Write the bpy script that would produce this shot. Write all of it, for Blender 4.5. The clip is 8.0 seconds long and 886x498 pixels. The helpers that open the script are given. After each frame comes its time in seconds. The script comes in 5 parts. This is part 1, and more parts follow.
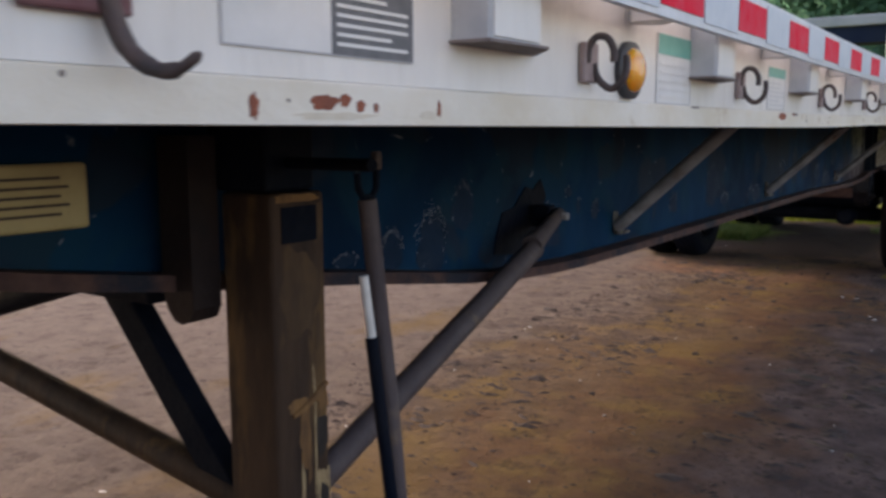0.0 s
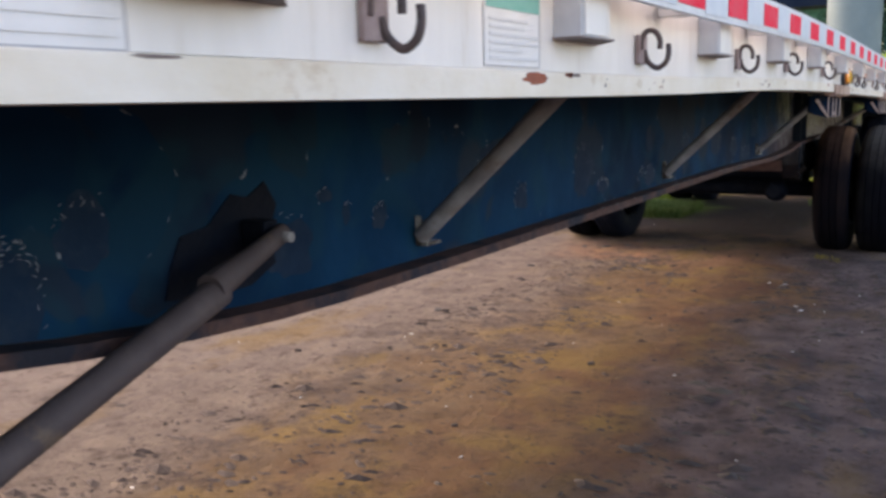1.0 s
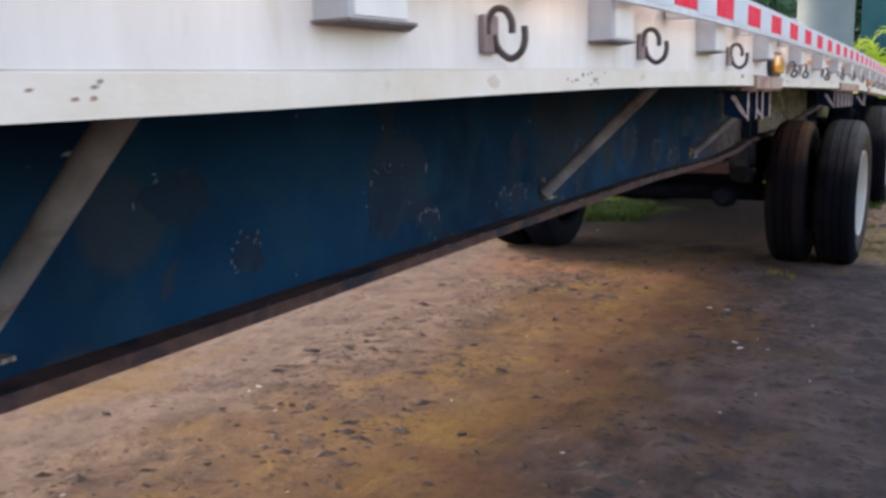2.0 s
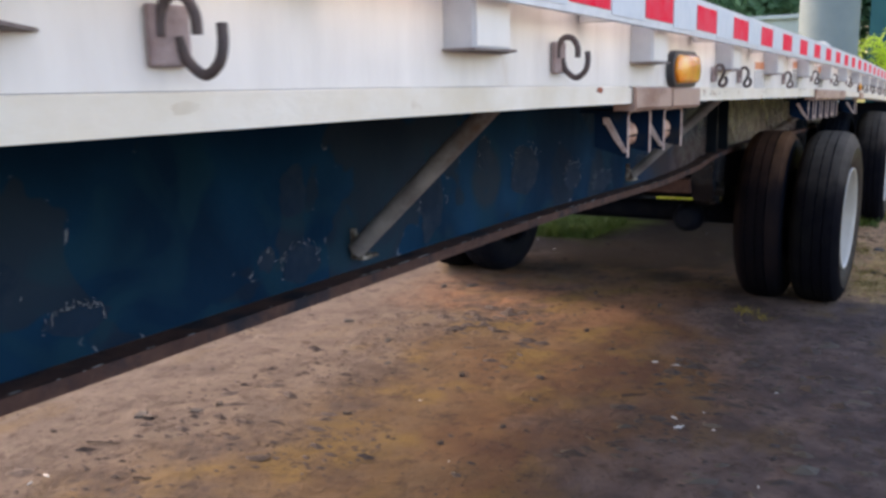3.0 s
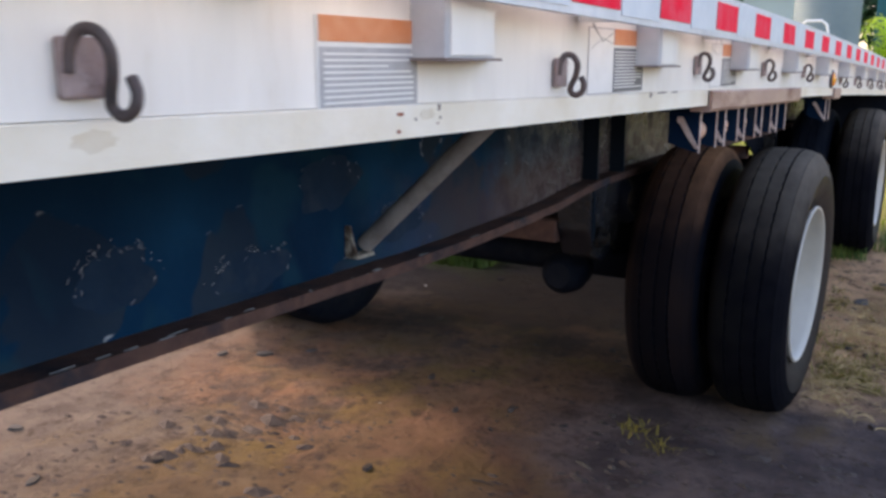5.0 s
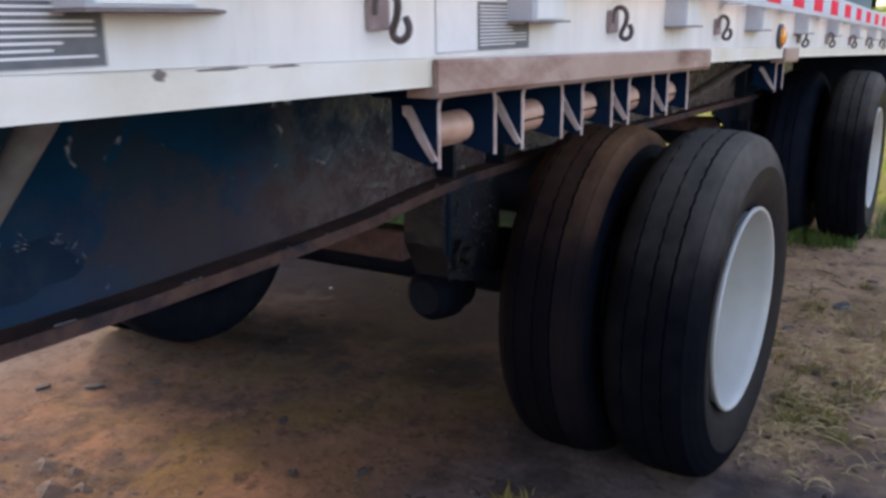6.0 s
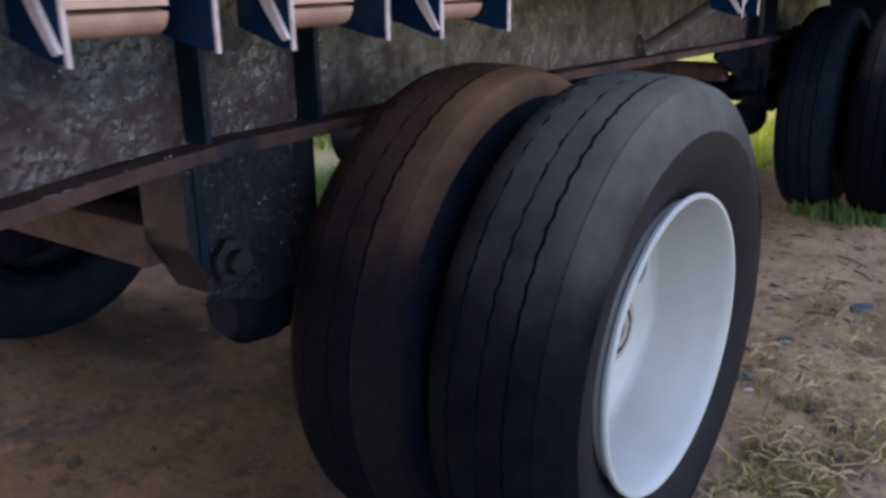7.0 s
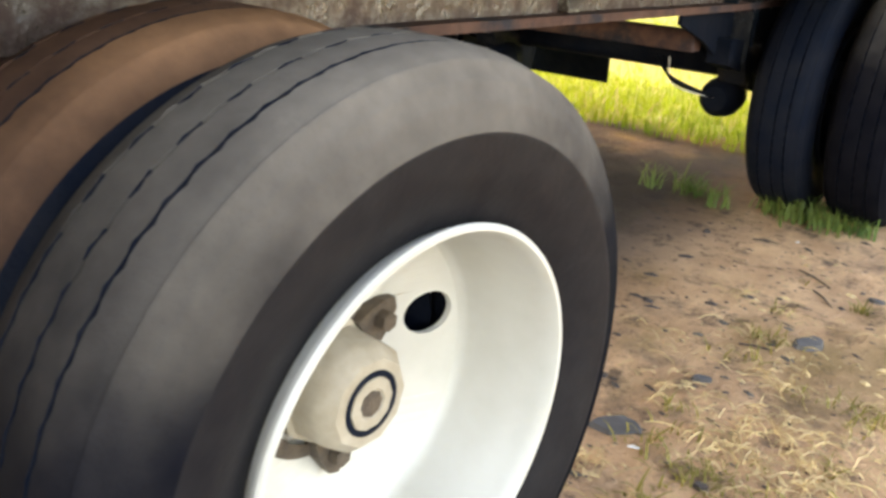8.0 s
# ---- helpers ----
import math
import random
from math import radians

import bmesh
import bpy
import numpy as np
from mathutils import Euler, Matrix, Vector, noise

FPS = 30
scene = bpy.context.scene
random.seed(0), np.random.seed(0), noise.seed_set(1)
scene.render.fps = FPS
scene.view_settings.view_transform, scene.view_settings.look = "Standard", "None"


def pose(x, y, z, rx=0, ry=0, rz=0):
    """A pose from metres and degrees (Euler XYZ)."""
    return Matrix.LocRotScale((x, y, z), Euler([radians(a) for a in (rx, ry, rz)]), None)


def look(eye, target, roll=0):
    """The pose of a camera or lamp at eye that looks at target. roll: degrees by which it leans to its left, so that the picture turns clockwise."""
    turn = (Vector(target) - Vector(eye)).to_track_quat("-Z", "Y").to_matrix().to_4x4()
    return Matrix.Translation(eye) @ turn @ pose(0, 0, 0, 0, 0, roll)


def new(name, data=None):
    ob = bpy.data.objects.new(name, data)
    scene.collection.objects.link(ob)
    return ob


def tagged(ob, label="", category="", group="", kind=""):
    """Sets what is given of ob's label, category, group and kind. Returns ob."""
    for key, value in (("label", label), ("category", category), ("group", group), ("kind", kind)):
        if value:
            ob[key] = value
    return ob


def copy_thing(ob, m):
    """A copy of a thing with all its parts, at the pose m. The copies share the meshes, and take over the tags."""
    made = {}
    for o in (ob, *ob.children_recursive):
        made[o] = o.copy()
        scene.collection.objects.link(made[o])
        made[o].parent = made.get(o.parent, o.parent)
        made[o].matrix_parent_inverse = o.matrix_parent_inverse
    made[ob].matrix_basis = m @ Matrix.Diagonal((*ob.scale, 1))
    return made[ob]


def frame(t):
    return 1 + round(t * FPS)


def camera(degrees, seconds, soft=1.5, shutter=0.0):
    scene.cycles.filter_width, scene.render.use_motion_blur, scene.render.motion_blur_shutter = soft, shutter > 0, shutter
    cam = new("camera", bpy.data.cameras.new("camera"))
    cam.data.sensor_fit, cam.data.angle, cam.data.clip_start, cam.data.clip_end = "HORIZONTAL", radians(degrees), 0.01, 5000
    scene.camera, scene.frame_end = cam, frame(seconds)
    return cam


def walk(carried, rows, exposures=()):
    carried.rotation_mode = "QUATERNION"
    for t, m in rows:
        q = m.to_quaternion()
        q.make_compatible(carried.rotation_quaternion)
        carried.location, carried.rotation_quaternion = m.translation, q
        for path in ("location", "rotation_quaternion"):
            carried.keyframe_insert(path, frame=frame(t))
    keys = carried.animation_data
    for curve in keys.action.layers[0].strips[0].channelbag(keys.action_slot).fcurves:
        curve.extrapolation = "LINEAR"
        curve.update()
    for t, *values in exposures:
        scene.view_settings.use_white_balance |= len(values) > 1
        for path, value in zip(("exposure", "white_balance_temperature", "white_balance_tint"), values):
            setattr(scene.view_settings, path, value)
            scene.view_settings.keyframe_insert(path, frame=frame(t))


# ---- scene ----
cam = camera(55.0, 8.0, soft=3.0, shutter=0.12)
PATH = [
    (0, (0.405, -0.103, 1.206), (-0.706, 1.537, 0.93), -0.2),
    (0.5, (0.414, 0.325, 1.211), (-0.656, 1.987, 0.909), -1.1),
    (1, (0.434, 0.779, 1.203), (-0.596, 2.46, 0.871), -1.6),
    (1.5, (0.456, 1.292, 1.213), (-0.545, 2.986, 0.858), -1.9),
    (1.7, (0.453, 1.509, 1.21), (-0.543, 3.207, 0.853), -2.0),
    (2.8, (0.487, 2.673, 1.26), (-0.519, 4.362, 0.895), -1.7),
    (3, (0.488, 2.873, 1.248), (-0.52, 4.559, 0.876), -1.3),
    (3.5, (0.471, 3.374, 1.248), (-0.548, 5.053, 0.873), -0.8),
    (4, (0.456, 3.889, 1.272), (-0.565, 5.565, 0.887), -0.4),
    (4.5, (0.421, 4.397, 1.27), (-0.587, 6.077, 0.867), 0.0),
    (4.7, (0.415, 4.595, 1.27), (-0.588, 6.275, 0.856), 0.2),
    (5.8, (0.5, 5.619, 1.242), (-0.52, 7.267, 0.749), -0.5),
    (6, (0.508, 5.807, 1.245), (-0.524, 7.443, 0.736), -0.8),
    (6.5, (0.511, 6.28, 1.22), (-0.556, 7.876, 0.657), -0.9),
    (7, (0.514, 6.736, 1.131), (-0.599, 8.279, 0.515), -0.8),
    (7.5, (0.524, 7.117, 1.076), (-0.637, 8.599, 0.4), -0.5),
    (8, (0.568, 7.43, 1.087), (-0.558, 8.913, 0.357), 3.35),
]
EXPOSURES = [(0.0, 1.75, 7600, 23), (0.5, 2.2, 7600, 23), (1.5, 2.4, 7600, 23), (5.8, 2.35, 7200, 23), (6.5, 2.3, 6600, 24), (7.0, 2.75, 6700, 23), (7.5, 3.42, 7700, 24), (8.0, 4.0, 10100, 17)]
walk(cam, [(t, look(eye, target, roll)) for t, eye, target, roll in PATH], exposures=EXPOSURES)


# ---- world and light: hazy sun from behind the trailer, the camera in its shade ----
world = bpy.data.worlds.new("overcast_sky")
scene.world = world
world.use_nodes = True
wn, wl = world.node_tree.nodes, world.node_tree.links
sky = wn.new("ShaderNodeTexSky")
sky.sky_type = "NISHITA"
sky.sun_disc = False
sky.sun_elevation = radians(33)
sky.sun_rotation = radians(286.7)
sky.air_density, sky.dust_density = 1.0, 2.0
wn["Background"].inputs["Strength"].default_value = 0.13
wl.new(sky.outputs["Color"], wn["Background"].inputs["Color"])
sun = new("sun", bpy.data.lights.new("sun", "SUN"))
sun.data.energy, sun.data.angle, sun.data.color = 0.62, radians(9), (1.0, 0.88, 0.70)
sun.matrix_world = look((-9.58, 8.87, 6.49), (0, 6, 0))


# ---- materials ----
def surface(name, base, other=None, scale=8.0, rough=0.6, metal=0.0, bump=0.0, bump_scale=60.0, third=None,
            third_scale=3.0, third_at=(0.55, 0.7), stretch=(1, 1, 1), rough_var=0.12, spread=(0.35, 0.65), local=False, coat=0.0, spec=0.5):
    """Procedural paint, metal, rubber or soil: two colours by fine noise, a third by coarse patches, and fine relief."""
    m = bpy.data.materials.new(name)
    m.use_nodes = True
    n, l = m.node_tree.nodes, m.node_tree.links
    b = n["Principled BSDF"]
    if local:
        tc = n.new("ShaderNodeTexCoord")
        src = tc.outputs["Object"]
    else:
        src = n.new("ShaderNodeNewGeometry").outputs["Position"]
    mp = n.new("ShaderNodeMapping")
    mp.inputs["Scale"].default_value = stretch
    l.new(src, mp.inputs["Vector"])
    vec = mp.outputs["Vector"]
    oi = n.new("ShaderNodeObjectInfo")
    if local:
        add = n.new("ShaderNodeVectorMath")
        add.operation = "ADD"
        sc = n.new("ShaderNodeMath")
        sc.operation = "MULTIPLY"
        sc.inputs[1].default_value = 37.0
        l.new(oi.outputs["Random"], sc.inputs[0])
        l.new(vec, add.inputs[0])
        l.new(sc.outputs[0], add.inputs[1])
        vec = add.outputs[0]

    def noise_tex(s, detail=6.0, r=0.6):
        t = n.new("ShaderNodeTexNoise")
        t.inputs["Scale"].default_value, t.inputs["Detail"].default_value, t.inputs["Roughness"].default_value = s, detail, r
        l.new(vec, t.inputs["Vector"])
        return t.outputs["Fac"]

    def ramp(fac, lo, hi):
        r = n.new("ShaderNodeMapRange")
        r.inputs["From Min"].default_value, r.inputs["From Max"].default_value = lo, hi
        l.new(fac, r.inputs["Value"])
        return r.outputs["Result"]

    def mix(fac, a, c):
        x = n.new("ShaderNodeMix")
        x.data_type = "RGBA"
        l.new(fac, x.inputs["Factor"])
        for sock, v in ((x.inputs["A"], a), (x.inputs["B"], c)):
            if isinstance(v, tuple):
                sock.default_value = (*v, 1)
            else:
                l.new(v, sock)
        return x.outputs["Result"]

    col = base
    fine = noise_tex(scale)
    if other:
        col = mix(ramp(fine, *spread), base, other)
    if third:
        col = mix(ramp(noise_tex(third_scale, 8.0, 0.65), *third_at), col, third)
    if isinstance(col, tuple):
        b.inputs["Base Color"].default_value = (*col, 1)
    else:
        l.new(col, b.inputs["Base Color"])
    rr = n.new("ShaderNodeMapRange")
    rr.inputs["To Min"].default_value, rr.inputs["To Max"].default_value = max(0.02, rough - rough_var), min(1, rough + rough_var)
    l.new(noise_tex(scale * 0.6), rr.inputs["Value"])
    l.new(rr.outputs["Result"], b.inputs["Roughness"])
    b.inputs["Metallic"].default_value = metal
    b.inputs["Coat Weight"].default_value = coat
    b.inputs["Specular IOR Level"].default_value = spec
    if bump:
        bp = n.new("ShaderNodeBump")
        bp.inputs["Strength"].default_value = bump
        bp.inputs["Distance"].default_value = 0.01
        l.new(noise_tex(bump_scale, 8.0, 0.65), bp.inputs["Height"])
        l.new(bp.outputs["Normal"], b.inputs["Normal"])
    return m


WHITE = surface("aged_white_paint", (0.81, 0.775, 0.725), (0.71, 0.675, 0.63), 5, 0.38, bump=0.12, bump_scale=14, third=(0.56, 0.46, 0.33), third_scale=5, third_at=(0.60, 0.86), stretch=(1, 3, 0.6))
LIP = surface("stained_white_lip", (0.80, 0.75, 0.66), (0.70, 0.62, 0.49), 6, 0.45, bump=0.15, bump_scale=30, third=(0.42, 0.27, 0.14), third_scale=9, third_at=(0.62, 0.82), stretch=(1, 1, 1.5))
NAVY = surface("navy_frame_paint", (0.0025, 0.013, 0.035), (0.006, 0.022, 0.050), 4, 0.6, spec=0.04, bump=0.35, bump_scale=18, third=(0.030, 0.032, 0.036), third_scale=3.2, third_at=(0.57, 0.64))
FLANGE = surface("rusty_flange_paint", (0.062, 0.033, 0.030), (0.105, 0.056, 0.045), 22, 0.75, spec=0.25, bump=0.6, bump_scale=70, third=(0.018, 0.02, 0.03), third_scale=6, third_at=(0.5, 0.62))
STRUT = surface("worn_grey_tube", (0.275, 0.265, 0.262), (0.165, 0.155, 0.155), 14, 0.6, 0.0, spec=0.25, bump=0.3, bump_scale=60, third=(0.145, 0.100, 0.072), third_scale=9, third_at=(0.54, 0.70))
FOOTM = surface("chipped_foot_bracket", (0.34, 0.32, 0.28), (0.07, 0.05, 0.04), 40, 0.6, spread=(0.42, 0.58), spec=0.25, bump=0.4, bump_scale=90)
BRACE = surface("weathered_dark_tube", (0.070, 0.054, 0.056), (0.10, 0.078, 0.076), 10, 0.6, 0.0, spec=0.2, bump=0.3, bump_scale=50, third=(0.17, 0.12, 0.085), third_scale=9, third_at=(0.58, 0.70))
LEGRUST = surface("rust_streaked_steel", (0.074, 0.043, 0.027), (0.034, 0.022, 0.017), 9, 0.65, 0.0, spec=0.15, bump=0.4, bump_scale=45, third=(0.17, 0.095, 0.040), third_scale=7, third_at=(0.56, 0.70), stretch=(1.6, 1.6, 0.35))
MUDDY = surface("oily_muddy_steel", (0.003, 0.005, 0.011), (0.010, 0.011, 0.015), 10, 0.26, spec=0.36, bump=1.0, bump_scale=55, third=(0.026, 0.019, 0.016), third_scale=7, third_at=(0.58, 0.72))
OLDTAN = surface("old_tan_paint", (0.40, 0.28, 0.14), (0.22, 0.14, 0.07), 60, 0.6, bump=0.4, bump_scale=120)
OCHRE = surface("ochre_rust_scab", (0.27, 0.14, 0.055), (0.13, 0.07, 0.035), 40, 0.75, spec=0.2, bump=0.5, bump_scale=90, stretch=(1, 1, 0.4))
OCHRED = surface("dull_ochre_paint", (0.100, 0.060, 0.033), (0.068, 0.042, 0.027), 30, 0.7, spec=0.15, bump=0.3, bump_scale=70, stretch=(1, 1, 0.4))
LEGCHAR = surface("bare_dark_steel", (0.022, 0.019, 0.018), (0.038, 0.030, 0.025), 30, 0.6, spec=0.2, bump=0.4, bump_scale=70)
NAVYD = surface("dark_navy_plate", (0.0015, 0.007, 0.016), (0.004, 0.012, 0.022), 8, 0.4, spec=0.25, bump=0.4, bump_scale=40)
LEGD = surface("dark_brown_steel", (0.020, 0.014, 0.014), (0.035, 0.022, 0.018), 9, 0.6, spec=0.2, bump=0.4, bump_scale=45)
BLACK = surface("grimy_black_steel", (0.003, 0.006, 0.013), (0.009, 0.011, 0.017), 14, 0.6, 0.0, spec=0.06, bump=0.4, bump_scale=60)
GREASE = surface("black_grease", (0.004, 0.004, 0.005), (0.010, 0.009, 0.009), 20, 0.22, bump=0.9, bump_scale=40)
GALV = surface("galvanised_pocket", (0.52, 0.53, 0.535), (0.43, 0.445, 0.46), 20, 0.45, 0.0, bump=0.2, bump_scale=40, third=(0.30, 0.29, 0.28), third_scale=9, third_at=(0.62, 0.75), local=True)
HOOKM = surface("dark_rusted_hook", (0.075, 0.062, 0.062), (0.14, 0.095, 0.085), 40, 0.55, 0.4, bump=0.4, bump_scale=120, local=True)
MAROON = surface("dark_red_plate", (0.15, 0.045, 0.05), (0.20, 0.09, 0.09), 30, 0.6, bump=0.3, bump_scale=90, local=True)
PLATE = surface("rust_pink_plate", (0.27, 0.185, 0.175), (0.40, 0.31, 0.295), 30, 0.6, 0.2, bump=0.4, bump_scale=90, local=True)
TRACK = surface("primer_pink_track", (0.44, 0.295, 0.235), (0.365, 0.228, 0.178), 10, 0.5, 0.1, bump=0.3, bump_scale=40, third=(0.19, 0.075, 0.050), third_scale=5, third_at=(0.54, 0.68), stretch=(1, 0.6, 1.4))
WINCHM = surface("worn_winch_steel", (0.56, 0.34, 0.245), (0.42, 0.23, 0.165), 20, 0.42, 0.15, bump=0.2, bump_scale=70, local=True)
WINCHE = surface("pale_winch_edge", (0.68, 0.54, 0.48), (0.46, 0.32, 0.27), 40, 0.45, 0.1, bump=0.2, bump_scale=90, local=True)
RUBBER = surface("dusty_tyre_rubber", (0.0030, 0.0035, 0.006), (0.006, 0.0062, 0.009), 14, 0.85, spec=0.02, bump=0.3, bump_scale=90, third=(0.012, 0.013, 0.012), third_scale=3, third_at=(0.50, 0.85), local=True)
REDDISH = surface("reddish_dusted_rubber", (0.009, 0.0065, 0.0075), (0.004, 0.0045, 0.007), 5, 0.85, spec=0.02, bump=0.3, bump_scale=80, local=True)
SIDEW = surface("clean_sidewall_rubber", (0.006, 0.006, 0.008), (0.011, 0.0105, 0.012), 20, 0.55, spec=0.15, bump=0.12, bump_scale=70, local=True)
DUSTY_LIT = surface("brown_dusted_rubber", (0.014, 0.009, 0.009), (0.005, 0.005, 0.008), 3, 0.8, spec=0.06, bump=0.3, bump_scale=80, local=True)
RIMW = surface("cream_white_wheel_paint", (0.49, 0.475, 0.43), (0.43, 0.41, 0.36), 6, 0.36, bump=0.05, bump_scale=20, third=(0.60, 0.52, 0.38), third_scale=4, third_at=(0.66, 0.9), local=True)
HUBM = surface("dirty_hub_metal", (0.36, 0.31, 0.24), (0.27, 0.225, 0.165), 20, 0.55, 0.0, bump=0.2, bump_scale=60, local=True)
NUTM = surface("brown_rust_nut", (0.11, 0.080, 0.055), (0.06, 0.044, 0.034), 50, 0.65, 0.3, bump=0.4, bump_scale=120, local=True)
RUSTP = surface("bare_rust_patch", (0.36, 0.10, 0.05), (0.24, 0.075, 0.045), 60, 0.8, bump=0.4, bump_scale=160)
GREYP = surface("dark_chip", (0.16, 0.12, 0.11), (0.25, 0.20, 0.18), 60, 0.8)
REDT = surface("red_reflective_tape", (0.95, 0.006, 0.040), (0.90, 0.075, 0.11), 26, 0.6, local=True, spec=0.05)
WHITET = surface("white_reflective_tape", (0.63, 0.66, 0.68), (0.55, 0.59, 0.62), 30, 0.45, bump=0.1, bump_scale=120, local=True, spec=0.3)
RUBR = surface("scuffed_aluminium_rail", (0.68, 0.68, 0.69), (0.57, 0.58, 0.60), 30, 0.4, 0.1, bump=0.15, bump_scale=60)
PAPER = surface("decal_paper", (0.74, 0.73, 0.71), (0.68, 0.67, 0.65), 30, 0.45)
INK = surface("dark_decal_ink", (0.10, 0.105, 0.115), (0.15, 0.15, 0.16), 60, 0.5)
PALEINK = surface("faded_decal_ink", (0.58, 0.58, 0.58), (0.64, 0.64, 0.63), 60, 0.5)
GREYINK = surface("grey_decal_ink", (0.34, 0.34, 0.35), (0.42, 0.42, 0.43), 60, 0.5)
TEAL = surface("teal_decal_band", (0.12, 0.42, 0.36), (0.17, 0.47, 0.41), 40, 0.45)
ORANGE = surface("orange_decal_band", (0.62, 0.20, 0.075), (0.66, 0.27, 0.13), 40, 0.45)
CREAM = surface("yellowed_data_plate", (0.52, 0.42, 0.20), (0.44, 0.34, 0.16), 14, 0.5, bump=0.1, third=(0.25, 0.17, 0.08), third_scale=12, third_at=(0.6, 0.75))
GASKET = surface("black_rubber_gasket", (0.025, 0.025, 0.028), (0.04, 0.04, 0.045), 40, 0.5, local=True)
WOOD = surface("deck_board_wood", (0.16, 0.12, 0.085), (0.10, 0.075, 0.055), 12, 0.8, bump=0.4, bump_scale=40)
WHITEROD = surface("white_grip_tape", (0.72, 0.70, 0.67), (0.6, 0.58, 0.55), 30, 0.5)


def leafy(name, a, c, scale, through_light):
    """Leaf colour with light passing through the blade."""
    m = surface(name, a, c, scale, 0.55, spec=0.25)
    n, l = m.node_tree.nodes, m.node_tree.links
    b = n["Principled BSDF"]
    tr = n.new("ShaderNodeBsdfTranslucent")
    l.new(b.inputs["Base Color"].links[0].from_socket, tr.inputs["Color"])
    mx = n.new("ShaderNodeMixShader")
    mx.inputs["Fac"].default_value = through_light
    l.new(b.outputs[0], mx.inputs[1])
    l.new(tr.outputs[0], mx.inputs[2])
    l.new(mx.outputs[0], n["Material Output"].inputs["Surface"])
    return m


def top_lit_dust(m, dust, shade, low, high):
    """Ragged dust, paler with height; light on the tyre's crown is painted in."""
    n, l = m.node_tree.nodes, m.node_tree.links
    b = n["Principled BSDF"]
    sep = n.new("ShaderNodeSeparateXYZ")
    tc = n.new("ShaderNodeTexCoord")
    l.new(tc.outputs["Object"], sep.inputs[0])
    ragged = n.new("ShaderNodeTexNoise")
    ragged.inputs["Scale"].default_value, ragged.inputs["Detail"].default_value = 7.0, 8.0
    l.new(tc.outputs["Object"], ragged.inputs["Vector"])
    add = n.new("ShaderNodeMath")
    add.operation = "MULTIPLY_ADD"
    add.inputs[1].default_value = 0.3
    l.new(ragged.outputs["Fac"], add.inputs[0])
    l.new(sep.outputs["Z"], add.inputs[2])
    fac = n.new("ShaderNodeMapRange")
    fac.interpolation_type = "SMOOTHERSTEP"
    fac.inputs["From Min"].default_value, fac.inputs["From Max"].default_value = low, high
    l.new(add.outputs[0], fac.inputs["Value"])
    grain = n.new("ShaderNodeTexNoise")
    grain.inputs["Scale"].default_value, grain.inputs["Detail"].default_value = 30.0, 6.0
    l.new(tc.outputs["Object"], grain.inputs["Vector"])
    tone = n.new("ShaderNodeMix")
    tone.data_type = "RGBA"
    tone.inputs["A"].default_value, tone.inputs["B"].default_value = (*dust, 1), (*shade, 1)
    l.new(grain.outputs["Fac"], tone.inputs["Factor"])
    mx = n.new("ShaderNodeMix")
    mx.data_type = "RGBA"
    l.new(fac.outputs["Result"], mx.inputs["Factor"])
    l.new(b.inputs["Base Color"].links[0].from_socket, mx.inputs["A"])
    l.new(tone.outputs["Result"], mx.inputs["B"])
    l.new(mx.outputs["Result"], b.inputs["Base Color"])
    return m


# pale tops and black lower treads: light from above put into the dust
top_lit_dust(RUBBER, (0.150, 0.131, 0.112), (0.088, 0.077, 0.066), 0.23, 0.74)
top_lit_dust(REDDISH, (0.175, 0.095, 0.067), (0.082, 0.046, 0.036), 0.27, 0.76)
top_lit_dust(DUSTY_LIT, (0.30, 0.155, 0.088), (0.155, 0.080, 0.048), 0.28, 0.80)

LEAF = leafy("tree_leaf", (0.12, 0.27, 0.17), (0.20, 0.37, 0.22), 3, 0.6)
PALM = leafy("yellow_green_leaf", (0.74, 0.85, 0.10), (0.62, 0.78, 0.10), 2, 0.5)
BARK = surface("tree_bark", (0.10, 0.08, 0.06), (0.06, 0.05, 0.04), 10, 0.9, bump=0.5)
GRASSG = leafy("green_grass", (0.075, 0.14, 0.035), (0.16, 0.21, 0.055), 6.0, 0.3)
# sunlit copy of the grass colour, sunshine put into the yellow
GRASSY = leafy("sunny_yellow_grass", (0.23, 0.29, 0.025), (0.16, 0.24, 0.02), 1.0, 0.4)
OLIVE = leafy("olive_weed_leaf", (0.270, 0.205, 0.045), (0.150, 0.120, 0.030), 9, 0.2)
STRAW = surface("dry_straw", (0.66, 0.47, 0.22), (0.36, 0.24, 0.11), 14, 0.7)
STONE = surface("grey_stone", (0.105, 0.098, 0.094), (0.068, 0.062, 0.060), 14, 0.9, spec=0.08, bump=0.5, bump_scale=40, local=True)
LEAFB = surface("dry_grey_leaf", (0.105, 0.085, 0.078), (0.060, 0.046, 0.042), 30, 0.9, spec=0.1)
SCRAP = surface("pale_scrap", (0.72, 0.71, 0.68), (0.6, 0.58, 0.54), 30, 0.5, local=True)
TWIG = surface("dark_twig", (0.036, 0.026, 0.022), (0.062, 0.043, 0.034), 40, 0.85, local=True)
WALLP = surface("pale_green_render", (0.34, 0.42, 0.42), (0.30, 0.38, 0.38), 1.5, 0.8, bump=0.2, bump_scale=20)
SHADEW = surface("dark_yard_render", (0.10, 0.10, 0.095), (0.075, 0.078, 0.075), 1.5, 0.85, bump=0.2, bump_scale=20)
CONCRETE = surface("grey_concrete", (0.17, 0.225, 0.24), (0.13, 0.18, 0.20), 1.2, 0.75, bump=0.3, bump_scale=12)
ROOFM = surface("grey_roof_sheet", (0.26, 0.30, 0.31), (0.20, 0.24, 0.25), 1.5, 0.6)
